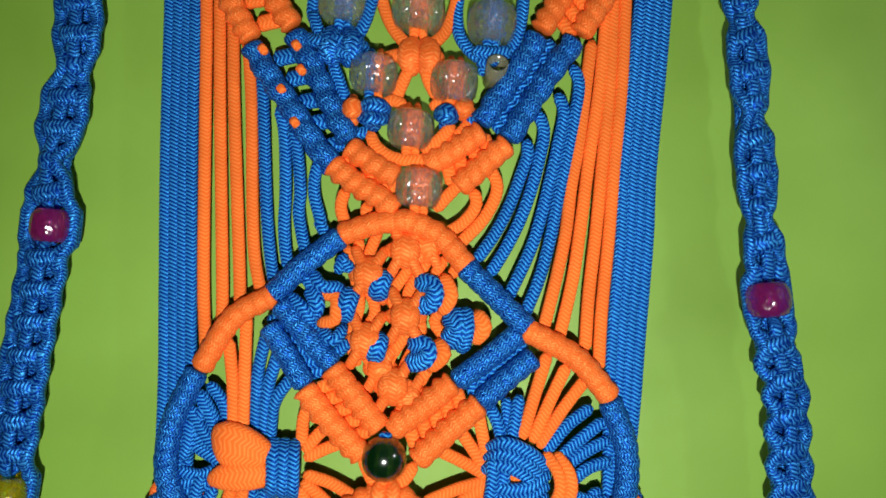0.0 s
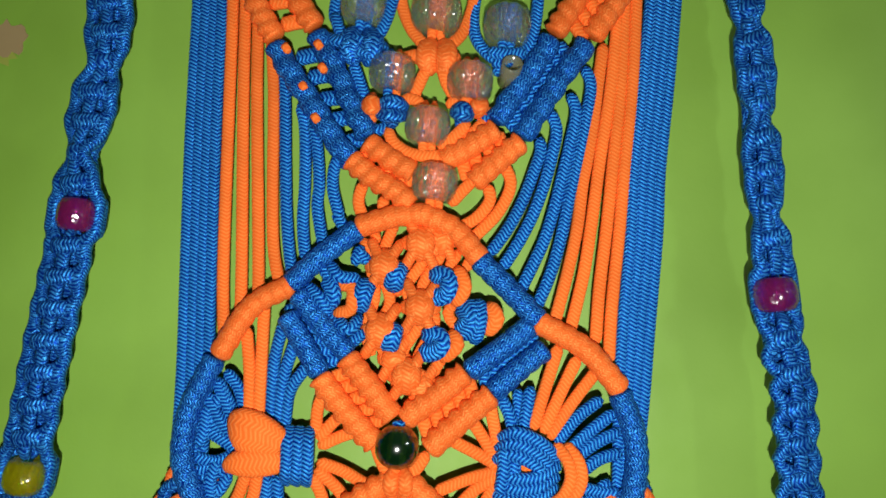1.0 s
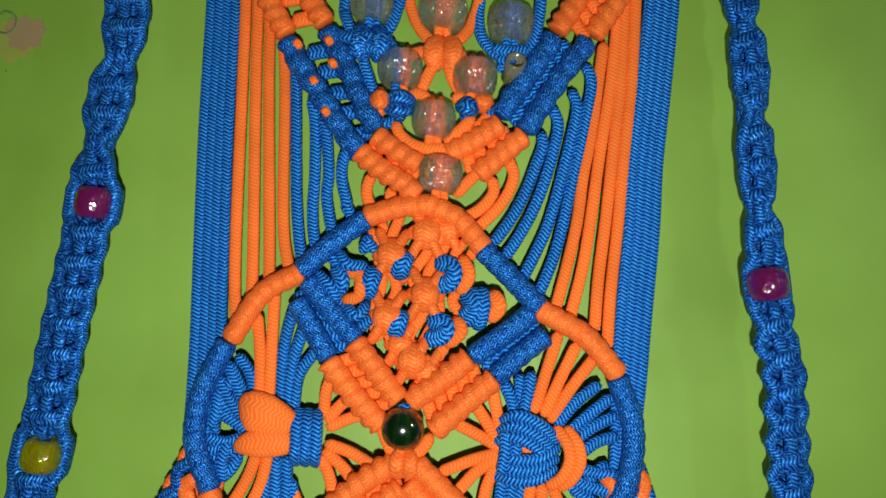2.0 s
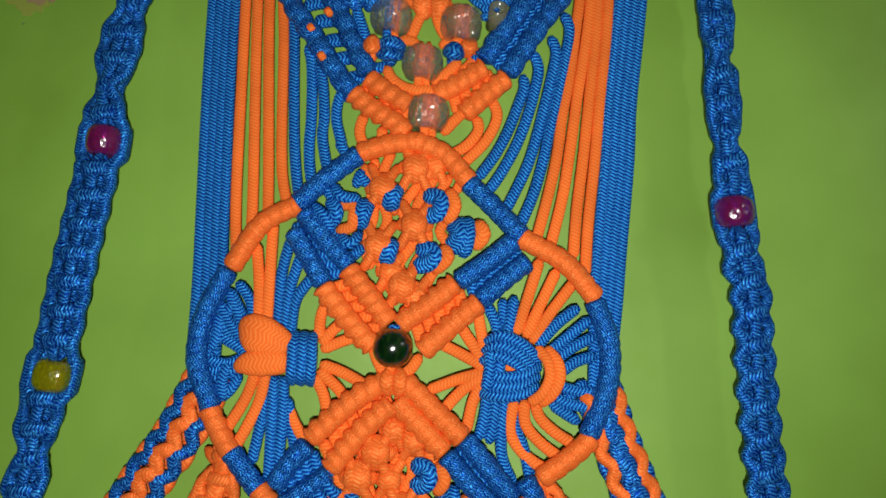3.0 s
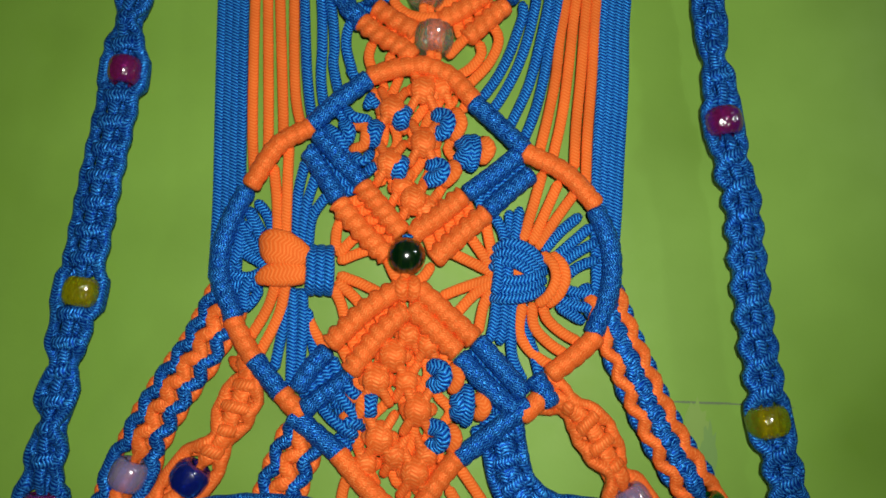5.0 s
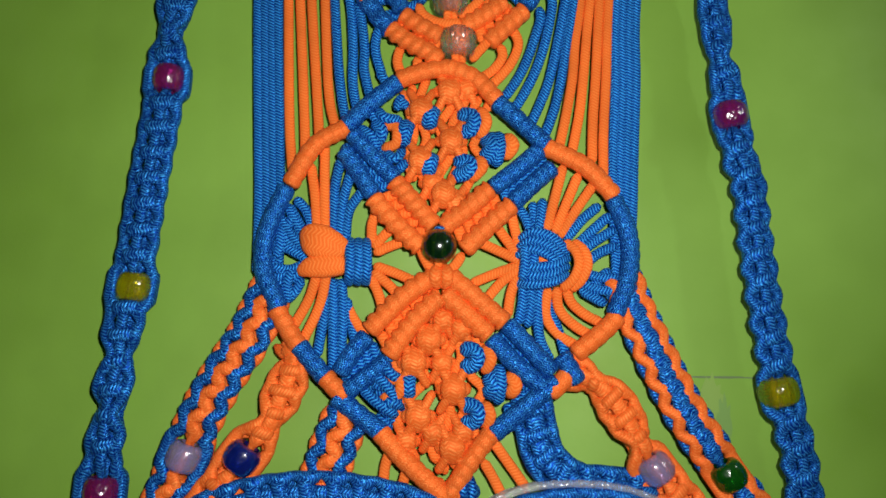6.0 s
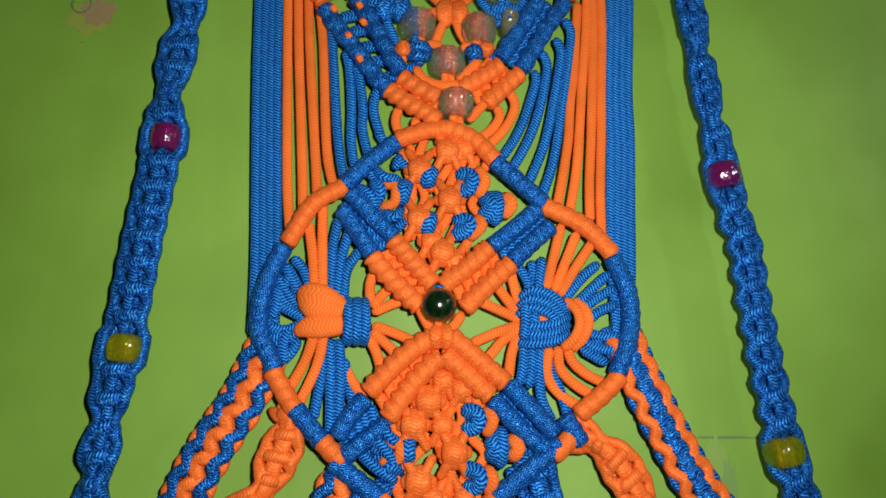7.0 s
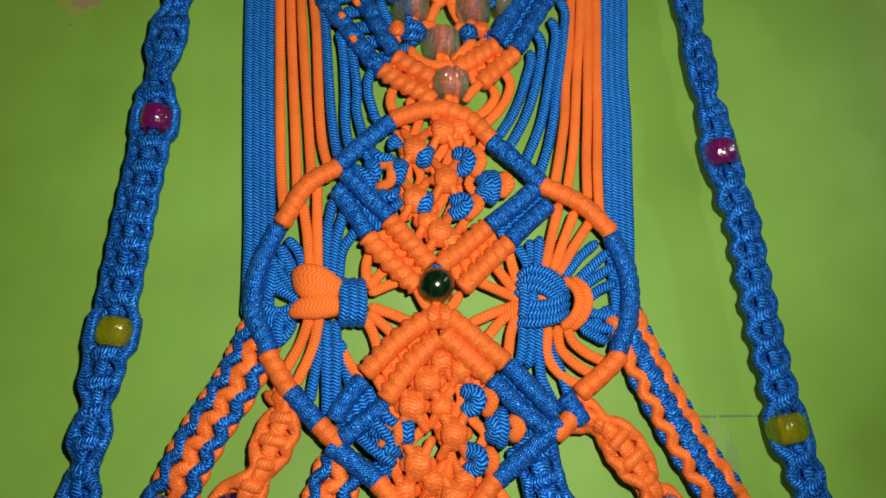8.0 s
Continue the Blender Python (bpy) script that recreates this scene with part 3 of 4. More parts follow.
# the double bars of the inner crosses
for tone, line in (("b", [(-42.5, 54.4), (-32.2, 43.2), (-21.6, 33.1)]), ("b", [(-46.2, 45.9), (-38.6, 34.9), (-31.9, 24.9)]), ("o", [(-21.5, 31.4), (-12.3, 21.4), (-2.7, 10.5)]), ("o", [(-31.3, 23.2), (-21.3, 12.0), (-8.9, 0.2)]),
                   ("b", [(47.3, 47.4), (36.8, 38.1), (25.3, 28.9)]), ("b", [(53.4, 39.0), (44.5, 31.2), (34.9, 21.6)]), ("o", [(23.7, 27.8), (12.5, 17.5), (1.9, 9.4)]), ("o", [(34.1, 20.2), (24.1, 10.8), (12.2, -1.1)]),
                   ("o", [(-2.8, -14.6), (-14.7, -22.9), (-31.3, -39.5)]), ("o", [(0.4, -23.7), (-10.9, -35.4), (-22.0, -50.8)]), ("b", [(-32.7, -42.0), (-39.2, -49.9), (-44.6, -58.8)]), ("b", [(-23.2, -53.2), (-30.4, -58.9), (-41.2, -67.3)]),
                   ("o", [(5.6, -13.6), (16.9, -23.0), (30.6, -34.4)]), ("o", [(3.2, -21.7), (14.2, -31.8), (23.6, -40.3)]), ("b", [(31.8, -35.6), (42.8, -46.8), (52.4, -57.1)]), ("b", [(24.6, -42.3), (36.2, -54.1), (49.5, -65.0)])):
    bar(hanging, tone, line, 7.0, 4.4, 1 if tone == "o" else 0.4, deep=0.15 if tone == "o" else 0.14)

# short turns of cord that tie the two bars of each pair together
def rungs(tone, line, every=6.2, reach=4.6):
    p = np.array(smooth(lifted(line, 0), 0.8))
    run = np.concatenate([[0], np.cumsum(np.linalg.norm(np.diff(p, axis=0), axis=1))])
    count = max(2, round(run[-1] / every))
    for k in range(count):
        i = int(np.argmin(abs(run - (k + 0.5) * run[-1] / count)))
        t = p[min(i + 1, len(p) - 1)] - p[max(i - 1, 0)]
        t = t / np.linalg.norm(t)
        n = np.array((-t[1], t[0], 0)) + 0.35 * t
        q = p[i]
        cord(hanging, tone, [(*(q + n * u * reach)[:2], (5.2 if tone == "o" else 3.8) - 1.2 * abs(u)) for u in (-1, -0.4, 0.4, 1)], wide=6.4 if every > 6 else 5.4, thick=4.2, name="tie_cord")


for tone, line in (("b", [(-45.0, 50.7), (-34.7, 38.5), (-26.2, 27.6)]), ("o", [(-26.2, 26.8), (-17.5, 17.4), (-6.4, 5.4)]), ("b", [(50.9, 42.9), (40.7, 34.5), (29.7, 24.3)]), ("o", [(28.9, 23.5), (18.2, 14.3), (7.1, 4.7)]),
                   ("o", [(-0.8, -19.2), (-13.4, -30.5), (-26.2, -45.9)]), ("b", [(-27.7, -47.6), (-34.9, -54.8), (-43.0, -63.5)]), ("o", [(4.3, -17.9), (15.6, -27.3), (27.2, -37.4)]), ("b", [(28.7, -39.4), (39.4, -50.5), (50.4, -61.0)]),
                   ("b", [(-49.6, 154.4), (-40.7, 140.9), (-31.6, 125.3), (-22.9, 112.8)]), ("o", [(-22.8, 112.1), (-13.5, 105.9), (-0.8, 98.7)]), ("b", [(57.5, 158.7), (50.0, 146.8), (42.5, 134.2), (36.4, 123.5)]), ("o", [(35.4, 120.3), (25.9, 112.4), (16.4, 105.2)]),
                   ("o", [(-66.4, 185.5), (-59.0, 171.6), (-51.2, 159.7)]), ("o", [(75.5, 191.5), (68.3, 177.2), (59.9, 163.4)]), ("b", [(-30.2, -61.7), (-19.5, -71.6), (-25.5, -83.0)]), ("b", [(34.3, -57.8), (44.6, -65.2), (31.9, -78.0)])):
    rungs(tone, line, 9.0 if line[0][1] > 100 and line[0][0] < 0 else 4.8 if tone == "b" else 5.4)

# green bead in the middle with the cords that hold it
bead(hanging, (-0.2, -0.3), 8.4, GREEN_GLASS, "dark green glass bead", (0.05, 1, 0), 10.5, round_body=True)
for tone, line, lift in (("o", [(-9.7, 1.5), (-7.1, -5.0), (-3.3, -11.5)], (5, 7)), ("o", [(10.9, -2.4), (8.2, -7.6), (4.3, -11.5)], (5, 7)), ("b", [(-0.1, 9.4), (-0.1, 6.8)], 10), ("o", [(-0.1, 9.4), (-0.3, -10.2)], 10)):
    cord(hanging, tone, line, lift)
knot(hanging, "o", (1.0, -14.1), 12, 8, 2, 7)


# the nets of square knots: centres, then the cords between them
def net(tone, centres, w, h):
    for at in centres:
        knot(hanging, tone, at, w, h, 1, 5.6, arms=True)


net("o", [(3.8, 76.9), (-9.8, 66.9), (4.9, 51.9), (-9.7, 42.0), (1.5, 25.5)], 14.0, 10.5)
net("o", [(-4.3, -43.2), (-11.0, -53.6), (7.3, -65.5), (-8.5, -77.9), (7.1, -91.5)], 14.5, 11)
for at in [(12.0, 78.8), (-3.9, 31.5), (7.3, 21.5), (2.2, -33.9), (10.7, -37.7), (1.9, -53.8), (-1.7, -85.0), (11.6, -84.7), (-13.9, -89.0)]:
    knot(hanging, "o", at, 11.5, 9.0, 1, 3.8, arms=True)
# cords that run on behind the knots
for line in ([(-7.1, 85.1), (-11.7, 67.5), (-7.1, 53.2), (-11.6, 41.4), (-4.5, 28.2), (-1.1, 17.4)], [(-1.6, 85.1), (5.1, 72.0), (-0.9, 59.0), (4.9, 46.3), (-1.0, 33.7), (3.3, 20.1)], [(8.0, 85.2), (12.0, 75.0), (5.0, 59.0), (10.8, 47.7), (4.7, 31.0), (4.6, 17.4)], [(-13.9, 80.5), (-16.0, 70.3), (-13.2, 56.0), (-15.8, 41.9), (-12.4, 32.3)],
             [(18.8, 75.1), (15.4, 67.2), (21.2, 59.2), (15.7, 50.6), (20.8, 42.2), (14.0, 32.4), (8.6, 20.1)], [(-19.3, 77.6), (-14.3, 66.9)], [(24.2, 73.7), (21.4, 67.2)],
             [(-5.0, -38.0), (-11.2, -48.5), (-5.7, -61.2), (-13.1, -71.5), (-6.3, -83.9), (0.4, -98.6)], [(0.2, -37.9), (4.4, -50.7), (0.8, -63.6), (6.3, -76.1), (1.4, -88.7), (4.3, -103.4)], [(6.8, -37.8), (10.9, -50.6), (7.2, -60.9), (12.6, -73.4), (7.8, -86.0), (8.1, -100.9)], [(-15.2, -46.0), (-20.1, -53.8), (-13.3, -63.9), (-18.2, -74.1), (-16.5, -86.6)],
             [(14.6, -37.6), (19.9, -47.8), (14.9, -58.2), (21.0, -65.7), (16.0, -75.9), (18.0, -88.3)], [(-25.1, -59.0), (-17.2, -63.9)]):
    cord(hanging, "o", line, 3.6, 4.6, 3.2)
# side loops of the net in the other colour: (tone, line, width)
for tone, line, wide in (
        ("b", [(-3.6, 68.7), (-5.2, 63.2), (-6.3, 57.5)], 8.0), ("b", [(-4.4, 45.4), (-5.2, 39.8), (-6.8, 34.3)], 8.0), ("b", [(7.8, 64.8), (14.3, 64.3), (15.8, 60.8), (14.2, 57.1), (7.7, 56.2)], 7.6), ("b", [(6.2, 41.5), (12.8, 41.3), (14.4, 38.2), (11.4, 35.5), (5.6, 34.6)], 7.6),
        ("o", [(18.1, 68.3), (21.8, 60.6), (17.9, 53.4)], 5.5), ("o", [(16.9, 43.6), (20.2, 38.8), (14.0, 32.4)], 5.5), ("b", [(21.1, 54.9), (25.0, 48.4), (20.8, 41.6)], 9.5), ("b", [(27.1, 56.3), (28.0, 48.4), (26.1, 39.4)], 6.5), ("o", [(30.6, 55.0), (34.4, 49.3), (30.2, 43.6)], 6.5),
        ("b", [(-15.9, 61.7), (-17.5, 54.6), (-19.1, 48.9)], 8.0), ("o", [(-28.5, 59.3), (-21.8, 57.9), (-20.9, 53.1), (-21.7, 49.7), (-28.3, 47.4)], 5.2), ("b", [(-32.5, 61.5), (-28.4, 54.5), (-31.0, 50.2)], 6.5),
        ("b", [(-35.3, 66.7), (-29.3, 59.3)], 5.0), ("b", [(-39.9, 58.1), (-32.9, 52.5), (-29.6, 46.9)], 5.0), ("b", [(-35.0, 49.6), (-26.4, 42.4)], 5.0), ("b", [(-21.9, 73.2), (-16.0, 68.0)], 5.0), ("b", [(-31.3, 67.3), (-27.2, 62.2), (-19.1, 61.7)], 5.0), ("b", [(-19.2, 74.6), (-21.9, 66.8)], 5.0), ("b", [(-17.7, 47.5), (-21.6, 41.9), (-27.0, 46.1)], 5.0), ("b", [(-15.8, 41.9), (-21.6, 35.8)], 5.0),
        ("b", [(10.3, -47.3), (16.6, -47.9), (18.2, -50.9), (16.7, -54.1), (10.5, -55.5)], 7.6), ("b", [(10.8, -72.2), (17.0, -73.3), (18.6, -76.3), (17.1, -79.6), (10.7, -81.0)], 7.6), ("o", [(20.7, -45.8), (24.4, -51.3), (20.9, -58.1)], 5.5), ("o", [(21.1, -71.2), (24.2, -76.7), (21.2, -82.8)], 5.5),
        ("b", [(-12.7, -58.8), (-13.1, -64.4), (-12.9, -69.9)], 6.5), ("b", [(22.7, -58.0), (26.1, -63.5), (22.8, -69.4)], 9.0), ("b", [(27.8, -54.1), (28.7, -63.0), (27.2, -71.9)], 6.0), ("o", [(32.2, -57.8), (35.6, -63.3), (31.8, -68.5)], 6.5),
        ("o", [(-25.0, -61.6), (-17.3, -61.9), (-16.6, -64.9), (-17.6, -68.0), (-26.0, -70.2)], 5.2), ("b", [(-30.1, -64.2), (-19.7, -65.0)], 5.0), ("b", [(-30.3, -57.8), (-22.8, -64.6), (-16.9, -72.0)], 5.0), ("b", [(-34.7, -65.6), (-27.2, -71.8), (-18.0, -77.8)], 5.0), ("b", [(-26.7, -51.9), (-21.2, -58.9), (-17.3, -61.4)], 5.0), ("b", [(-24.4, -78.0), (-21.6, -71.6), (-15.6, -74.0)], 5.0), ("b", [(-25.3, -53.9), (-17.7, -48.6)], 4.5)):
    cord(hanging, tone, line, (5.6, 8.8, 5.6), wide, 4.2, "side_loop")

# first gathered fan: upright and crossing bundles, the orange knot and its blue collar
for tone, line, lift in (
        ("o", [(-62.5, 40.3), (-59.5, 22.6), (-57.6, 6.7)], (4, 5, 7)), ("o", [(-56.1, 50.0), (-55.3, 28.0), (-54.1, 6.7)], (4, 5, 7)), ("b", [(-48.0, 43.1), (-50.6, 28.0), (-50.7, 4.1)], (4, 3)), ("b", [(-42.6, 37.6), (-46.8, 20.0), (-47.3, 2.8)], (4, 3)),
        ("b", [(-36.6, 28.1), (-43.4, 17.3), (-44.8, 2.8)], (4, 3)), ("b", [(-69.3, 23.1), (-63.9, 17.2), (-59.7, 6.7)], 4),
        ("b", [(-73.0, 19.9), (-67.4, 9.3), (-63.3, 1.5)], 4), ("b", [(-76.6, 14.6), (-69.7, 4.1), (-61.8, -3.7)], (4, 5)), ("b", [(-77.2, 1.5), (-69.4, -2.4), (-61.7, -6.3)], (4, 5)), ("b", [(-79.1, -10.1), (-70.2, -11.4), (-61.6, -7.6)], (4, 5)),
        ("b", [(-76.1, -19.0), (-68.8, -15.2), (-62.8, -10.1)], 4), ("b", [(-72.0, -26.5), (-67.3, -21.5), (-64.3, -15.2)], 4), ("b", [(-79.0, 7.0), (-70.0, 0.6), (-61.0, -3.6)], (4, 4.5)), ("b", [(-72.5, 20.0), (-66.8, 10.5), (-61.5, 0.5)], 3.4), ("b", [(-78.5, -16.0), (-69.5, -12.6), (-61.0, -7.4)], (4, 4.4)), ("b", [(-75.0, 9.3), (-75.1, 1.5), (-76.8, -6.3)], 5), ("b", [(-70.2, 14.6), (-72.9, 6.7), (-70.6, -3.7)], 4), ("b", [(-69.0, -10.1), (-71.1, -19.0), (-69.5, -26.5)], 5),
        ("o", [(-32.0, 1.5), (-32.2, 12.0), (-27.2, 22.7)], (5, 3, 4)), ("o", [(-31.4, -0.6), (-23.9, 8.1), (-16.2, 12.0)], (5, 3, 4)), ("o", [(-30.9, -3.2), (-21.2, 1.5), (-11.5, 4.6)], (5, 3, 4)), ("o", [(-30.8, -8.9), (-21.1, -12.0), (-9.7, -17.1)], (5, 3, 5)),
        ("o", [(-31.3, -11.5), (-22.3, -19.1), (-17.2, -25.4)], (5, 3, 4)), ("o", [(-32.5, -14.0), (-28.6, -21.6), (-25.4, -31.7)], (5, 3, 4)),
        ("o", [(-56.5, -12.0), (-60.6, -24.5), (-68.2, -39.8)], (7, 4, 5)), ("o", [(-52.4, -12.0), (-55.4, -27.1), (-63.5, -46.6)], (7, 4, 5)), ("b", [(-50.1, -15.3), (-49.4, -29.1), (-48.4, -59.7)], (4, 3)), ("b", [(-45.8, -15.3), (-44.9, -29.1), (-45.1, -58.3)], (4, 3)),
        ("b", [(-52.3, -21.6), (-53.7, -34.0), (-56.2, -52.0)], 3), ("b", [(-43.5, -24.1), (-41.3, -34.1), (-38.0, -46.3)], 3), ("o", [(-44.8, -24.1), (-39.6, -34.1), (-33.2, -42.0)], (2.5, 4)), ("b", [(-48.0, -15.3), (-47.0, -34.0), (-46.5, -60.2)], 2.5)):
    cord(hanging, tone, line, lift)
wrap = Shape()
for line, widths in (([(-44.0, -3.0, 6.5), (-50.0, -0.6, 8.6), (-56.5, 1.6, 9.4), (-60.5, 2.2, 8.0), (-63.0, 1.8, 4.5)], (10.0, 14.0, 16.5, 16.5, 12.5)),
                     ([(-44.0, -9.2, 6.3), (-50.0, -9.4, 8.0), (-56.5, -10.0, 8.4), (-61.5, -11.0, 6.8), (-64.5, -12.4, 4.0)], (9.0, 11.0, 12.0, 10.0, 5.0))):
    run = smooth(line, 1.3)
    at = np.linspace(0, len(widths) - 1, len(run))
    wrap.cord(run, list(np.interp(at, range(len(widths)), widths)), 8.0, 18, 0.6)
part("wrapped_knot", wrap, ORANGE, hanging, "thick orange wrapped knot")
collar = Shape()
for k in range(3):
    collar.cord(smooth(lifted([(a + 3.9 * k, b) for a, b in [(-42.8, 3.6), (-41.9, -0.6), (-41.2, -7.6), (-41.5, -14.0), (-42.7, -17.8)]], (3.5, 9, 10.5, 9, 3.5)), 1.5), 4.9, 3.4)
part("wrapped_collar", collar, BLUE, hanging, "blue cord collar wound round the knot")

# second gathered fan
for tone, line, lift in (
        ("o", [(58.9, 41.0), (54.3, 23.0), (50.2, 8.2)], (5, 4, 6)), ("o", [(66.3, 36.9), (59.5, 20.3), (54.1, 7.4)], (5, 4, 6)), ("o", [(74.1, 32.7), (63.9, 17.6), (56.7, 5.5)], (5, 4, 6)),
        ("b", [(76.1, 21.7), (67.7, 14.4), (59.2, 4.2)], (5, 4, 6)), ("b", [(81.1, 17.1), (71.3, 8.2), (62.9, 0.2)], (5, 4, 5)), ("b", [(83.3, 10.1), (73.7, 4.2), (65.4, -2.4)], (5, 4, 5)), ("b", [(84.1, 2.1), (76.0, -1.1), (69.1, -6.4)], (5, 4, 5)),
        ("b", [(84.4, -13.2), (76.5, -13.1), (68.8, -11.6)], (5, 4, 5)), ("b", [(82.6, -19.4), (74.9, -18.8), (67.2, -16.2)], (5, 4, 5)), ("b", [(78.3, -25.8), (72.1, -22.4), (65.8, -18.8)], (5, 4, 5)), ("b", [(80.7, -9.0), (73.8, -15.5), (68.2, -21.9)], 3),
        ("b", [(37.5, 20.2), (41.2, 13.5), (43.5, 5.5)], (4, 6)), ("b", [(49.1, 24.4), (47.9, 16.2), (46.7, 6.8)], (4, 6)), ("b", [(44.2, 23.0), (45.2, 14.9), (45.7, 6.8)], 3),
        ("o", [(33.0, 20.8), (36.3, 6.8), (39.3, -3.7)], (5, 4, 5)), ("o", [(22.9, 15.9), (31.7, 4.2), (38.5, -5.0)], (5, 4, 5)), ("o", [(15.9, 4.1), (29.0, -1.6), (39.2, -6.3)], (5, 4, 5)), ("o", [(14.5, -17.2), (28.7, -11.0), (39.1, -7.7)], (5, 4, 5)),
        ("o", [(20.9, -25.8), (29.9, -15.4), (39.1, -9.0)], (5, 4, 5)), ("o", [(31.9, -32.9), (34.4, -19.2), (39.1, -10.2)], (5, 4, 5)),
        ("b", [(39.7, -14.1), (39.3, -24.4), (37.4, -35.7)], (5, 3)), ("b", [(44.0, -14.6), (43.3, -26.9), (41.4, -36.9)], (5, 3)), ("b", [(47.9, -15.4), (46.5, -29.4), (47.3, -41.9), (52.6, -53.0)], (5, 3)), ("b", [(53.6, -32.0), (56.9, -40.7), (59.5, -50.6)], 2.8),
        ("o", [(50.9, -18.0), (50.2, -32.0), (56.9, -40.7), (65.5, -45.7)], (6, 4, 3, 5)), ("o", [(55.0, -18.0), (56.3, -28.2), (63.6, -35.8), (71.7, -40.8)], (6, 4, 3, 5)), ("o", [(59.4, -17.3), (61.6, -24.4), (69.0, -30.8), (76.4, -34.6)], (6, 4, 3, 5)),
        ("b", [(51.6, -18.0), (52.4, -29.5), (54.7, -34.5)], 2.5)):
    cord(hanging, tone, line, lift)
wrap = Shape()
for k in range(3):
    wrap.cord(smooth(lifted([(a - 0.8 * k, b - 4.1 * k) for a, b in [(37.7, 3.6), (43.6, 7.4), (52.7, 4.7), (61.0, -2.7)]], (4, 9, 9.5, 5)), 1.5), 4.9, 3.6)
    wrap.cord(smooth(lifted([(a + 0.3 * k, b + 3.9 * k) for a, b in [(36.5, -16.2), (43.9, -17.2), (53.0, -15.7), (60.5, -11.1)]], (4, 9, 9.5, 5)), 1.5), 4.9, 3.6)
wrap.cord(smooth(lifted([(39.5, 1.5), (40.0, -6.3), (38.9, -15.4)], (8, 9, 8)), 1.5), 4.9, 3.6)
wrap.cord(smooth(lifted([(43.9, 1.5), (44.1, -6.4), (43.2, -15.4)], (8, 8, 8)), 1.5), 4.9, 3.6)
part("wrapped_knot", wrap, BLUE, hanging, "thick blue wrapped knot")
loop = Shape()
for k in (-0.5, 0.5):
    loop.cord(smooth(lifted([(a + 4.0 * k, b) for a, b in [(60.8, 3.7), (65.5, -1.6), (66.7, -7.7), (64.0, -14.7), (59.1, -19.3)]], (5, 9.5, 10.5, 9.5, 6)), 1.5), 4.8, 3.6)
part("side_loop", loop, ORANGE, hanging, "orange cord loop round the blue knot")
cord(hanging, "o", [(45.8, -4.3), (54.8, -6.4)], 6.5)

# lower straps
strap(hanging, [(-76.8, -15.8), (-82.0, -29.1), (-88.0, -43.6), (-98.2, -60.5), (-107.6, -79.7), (-113.6, -97.3), (-120.0, -113.4), (-126.8, -132.9), (-130.6, -147.3)], "o", "b", "o", 10.8, 11.7, (2.5, 5.5, 6.5, 6.5, 7.0), zigzag=0.26, scallop=0.17, core=6.4,
      beads=(((-113.2, -96.8), 8.0, LILAC_GLASS, "clear lilac bead"),), label="blue and orange strap of square knots")
strap(hanging, [(-69.5, -44.0), (-66.2, -53.0), (-71.2, -69.5), (-76.4, -81.5), (-87.0, -97.0), (-97.0, -110.4), (-106.3, -122.8), (-116.5, -137.4)], "o", "o", "o", 9.8, 10.0, (1.5, 4.5, 6.5, 6.5, 7.0), core=7.4, scallop=0.13, hug=0.4, turns=[(-66.2, -52.1), (-75.6, -80.5)],
      beads=(((-87.2, -97.0), 8.4, NAVY_GLASS, "dark navy bead"),), label="orange twisted strap of knots")
strap(hanging, [(-40.4, -75.8), (-45.7, -89.7), (-50.1, -104.6), (-53.2, -119.3)], "o", "b", "o", 11.2, 12.0, (3.0, 6.0, 6.0), zigzag=0.28, scallop=0.17, core=6.4, label="blue and orange strap of square knots")
strap(hanging, [(43.0, -69.0), (45.2, -82.7), (49.5, -96.0), (62.0, -106.0), (82.0, -108.5), (100.1, -112.5)], "b", "b", "b", 10.0, 11.0, (2.5, 5.0, 5.0), core=9.0, label="blue strap of square knots")
strap(hanging, [(58.8, -56.0), (68.5, -58.8), (77.7, -66.0), (85.5, -77.8), (91.5, -89.0), (98.2, -99.6), (107.5, -111.0), (117.5, -122.5), (126.9, -134.4)], "o", "o", "o", 9.8, 10.0, (1.5, 4.5, 6.5, 6.5, 7.0), core=7.4, scallop=0.13, hug=0.4, turns=[(72.2, -61.5), (91.0, -88.2)],
      beads=(((98.2, -99.0), 8.0, LILAC_GLASS, "clear lilac bead"),), label="orange twisted strap of knots")
strap(hanging, [(85.9, -11.2), (90.9, -26.9), (96.4, -39.8), (105.0, -58.8), (114.8, -77.5), (124.0, -91.5), (131.0, -101.9), (140.0, -115.0), (149.4, -129.2)], "b", "o", "b", 10.0, 12.5, (3.0, 5.5, 6.5, 6.5, 7.0), zigzag=0.08, scallop=0.17, core=8.4, hug=-0.5,
      beads=(((130.5, -101.4), 7.8, LEAF_GLASS, "leaf green bead"),), label="blue and orange strap of square knots")

# cord-covered hoops at the foot
for k in range(2):
    strap(hanging, [(a, b - 7.0 - 19.0 * k) for a, b in [(-116.0, -124.8), (-99.1, -113.7), (-79.2, -107.7), (-53.9, -104.9), (-33.6, -106.4), (-13.2, -110.6), (5.9, -119.7)]], "b", "b", "b", 10.8, 11.6, 9.0, core=9.0, name="covered_hoop", label="blue cord knotted over a hoop")
    strap(hanging, [(a, b - 10.0 - 19.0 * k) for a, b in [(21.0, -120.5), (32.2, -113.8), (52.4, -108.7), (72.5, -107.8), (90.1, -110.1), (107.5, -117.0)]], "b", "b", "b", 10.8, 11.6, 8.5, core=9.0, name="covered_hoop", label="blue cord knotted over a clear hoop")
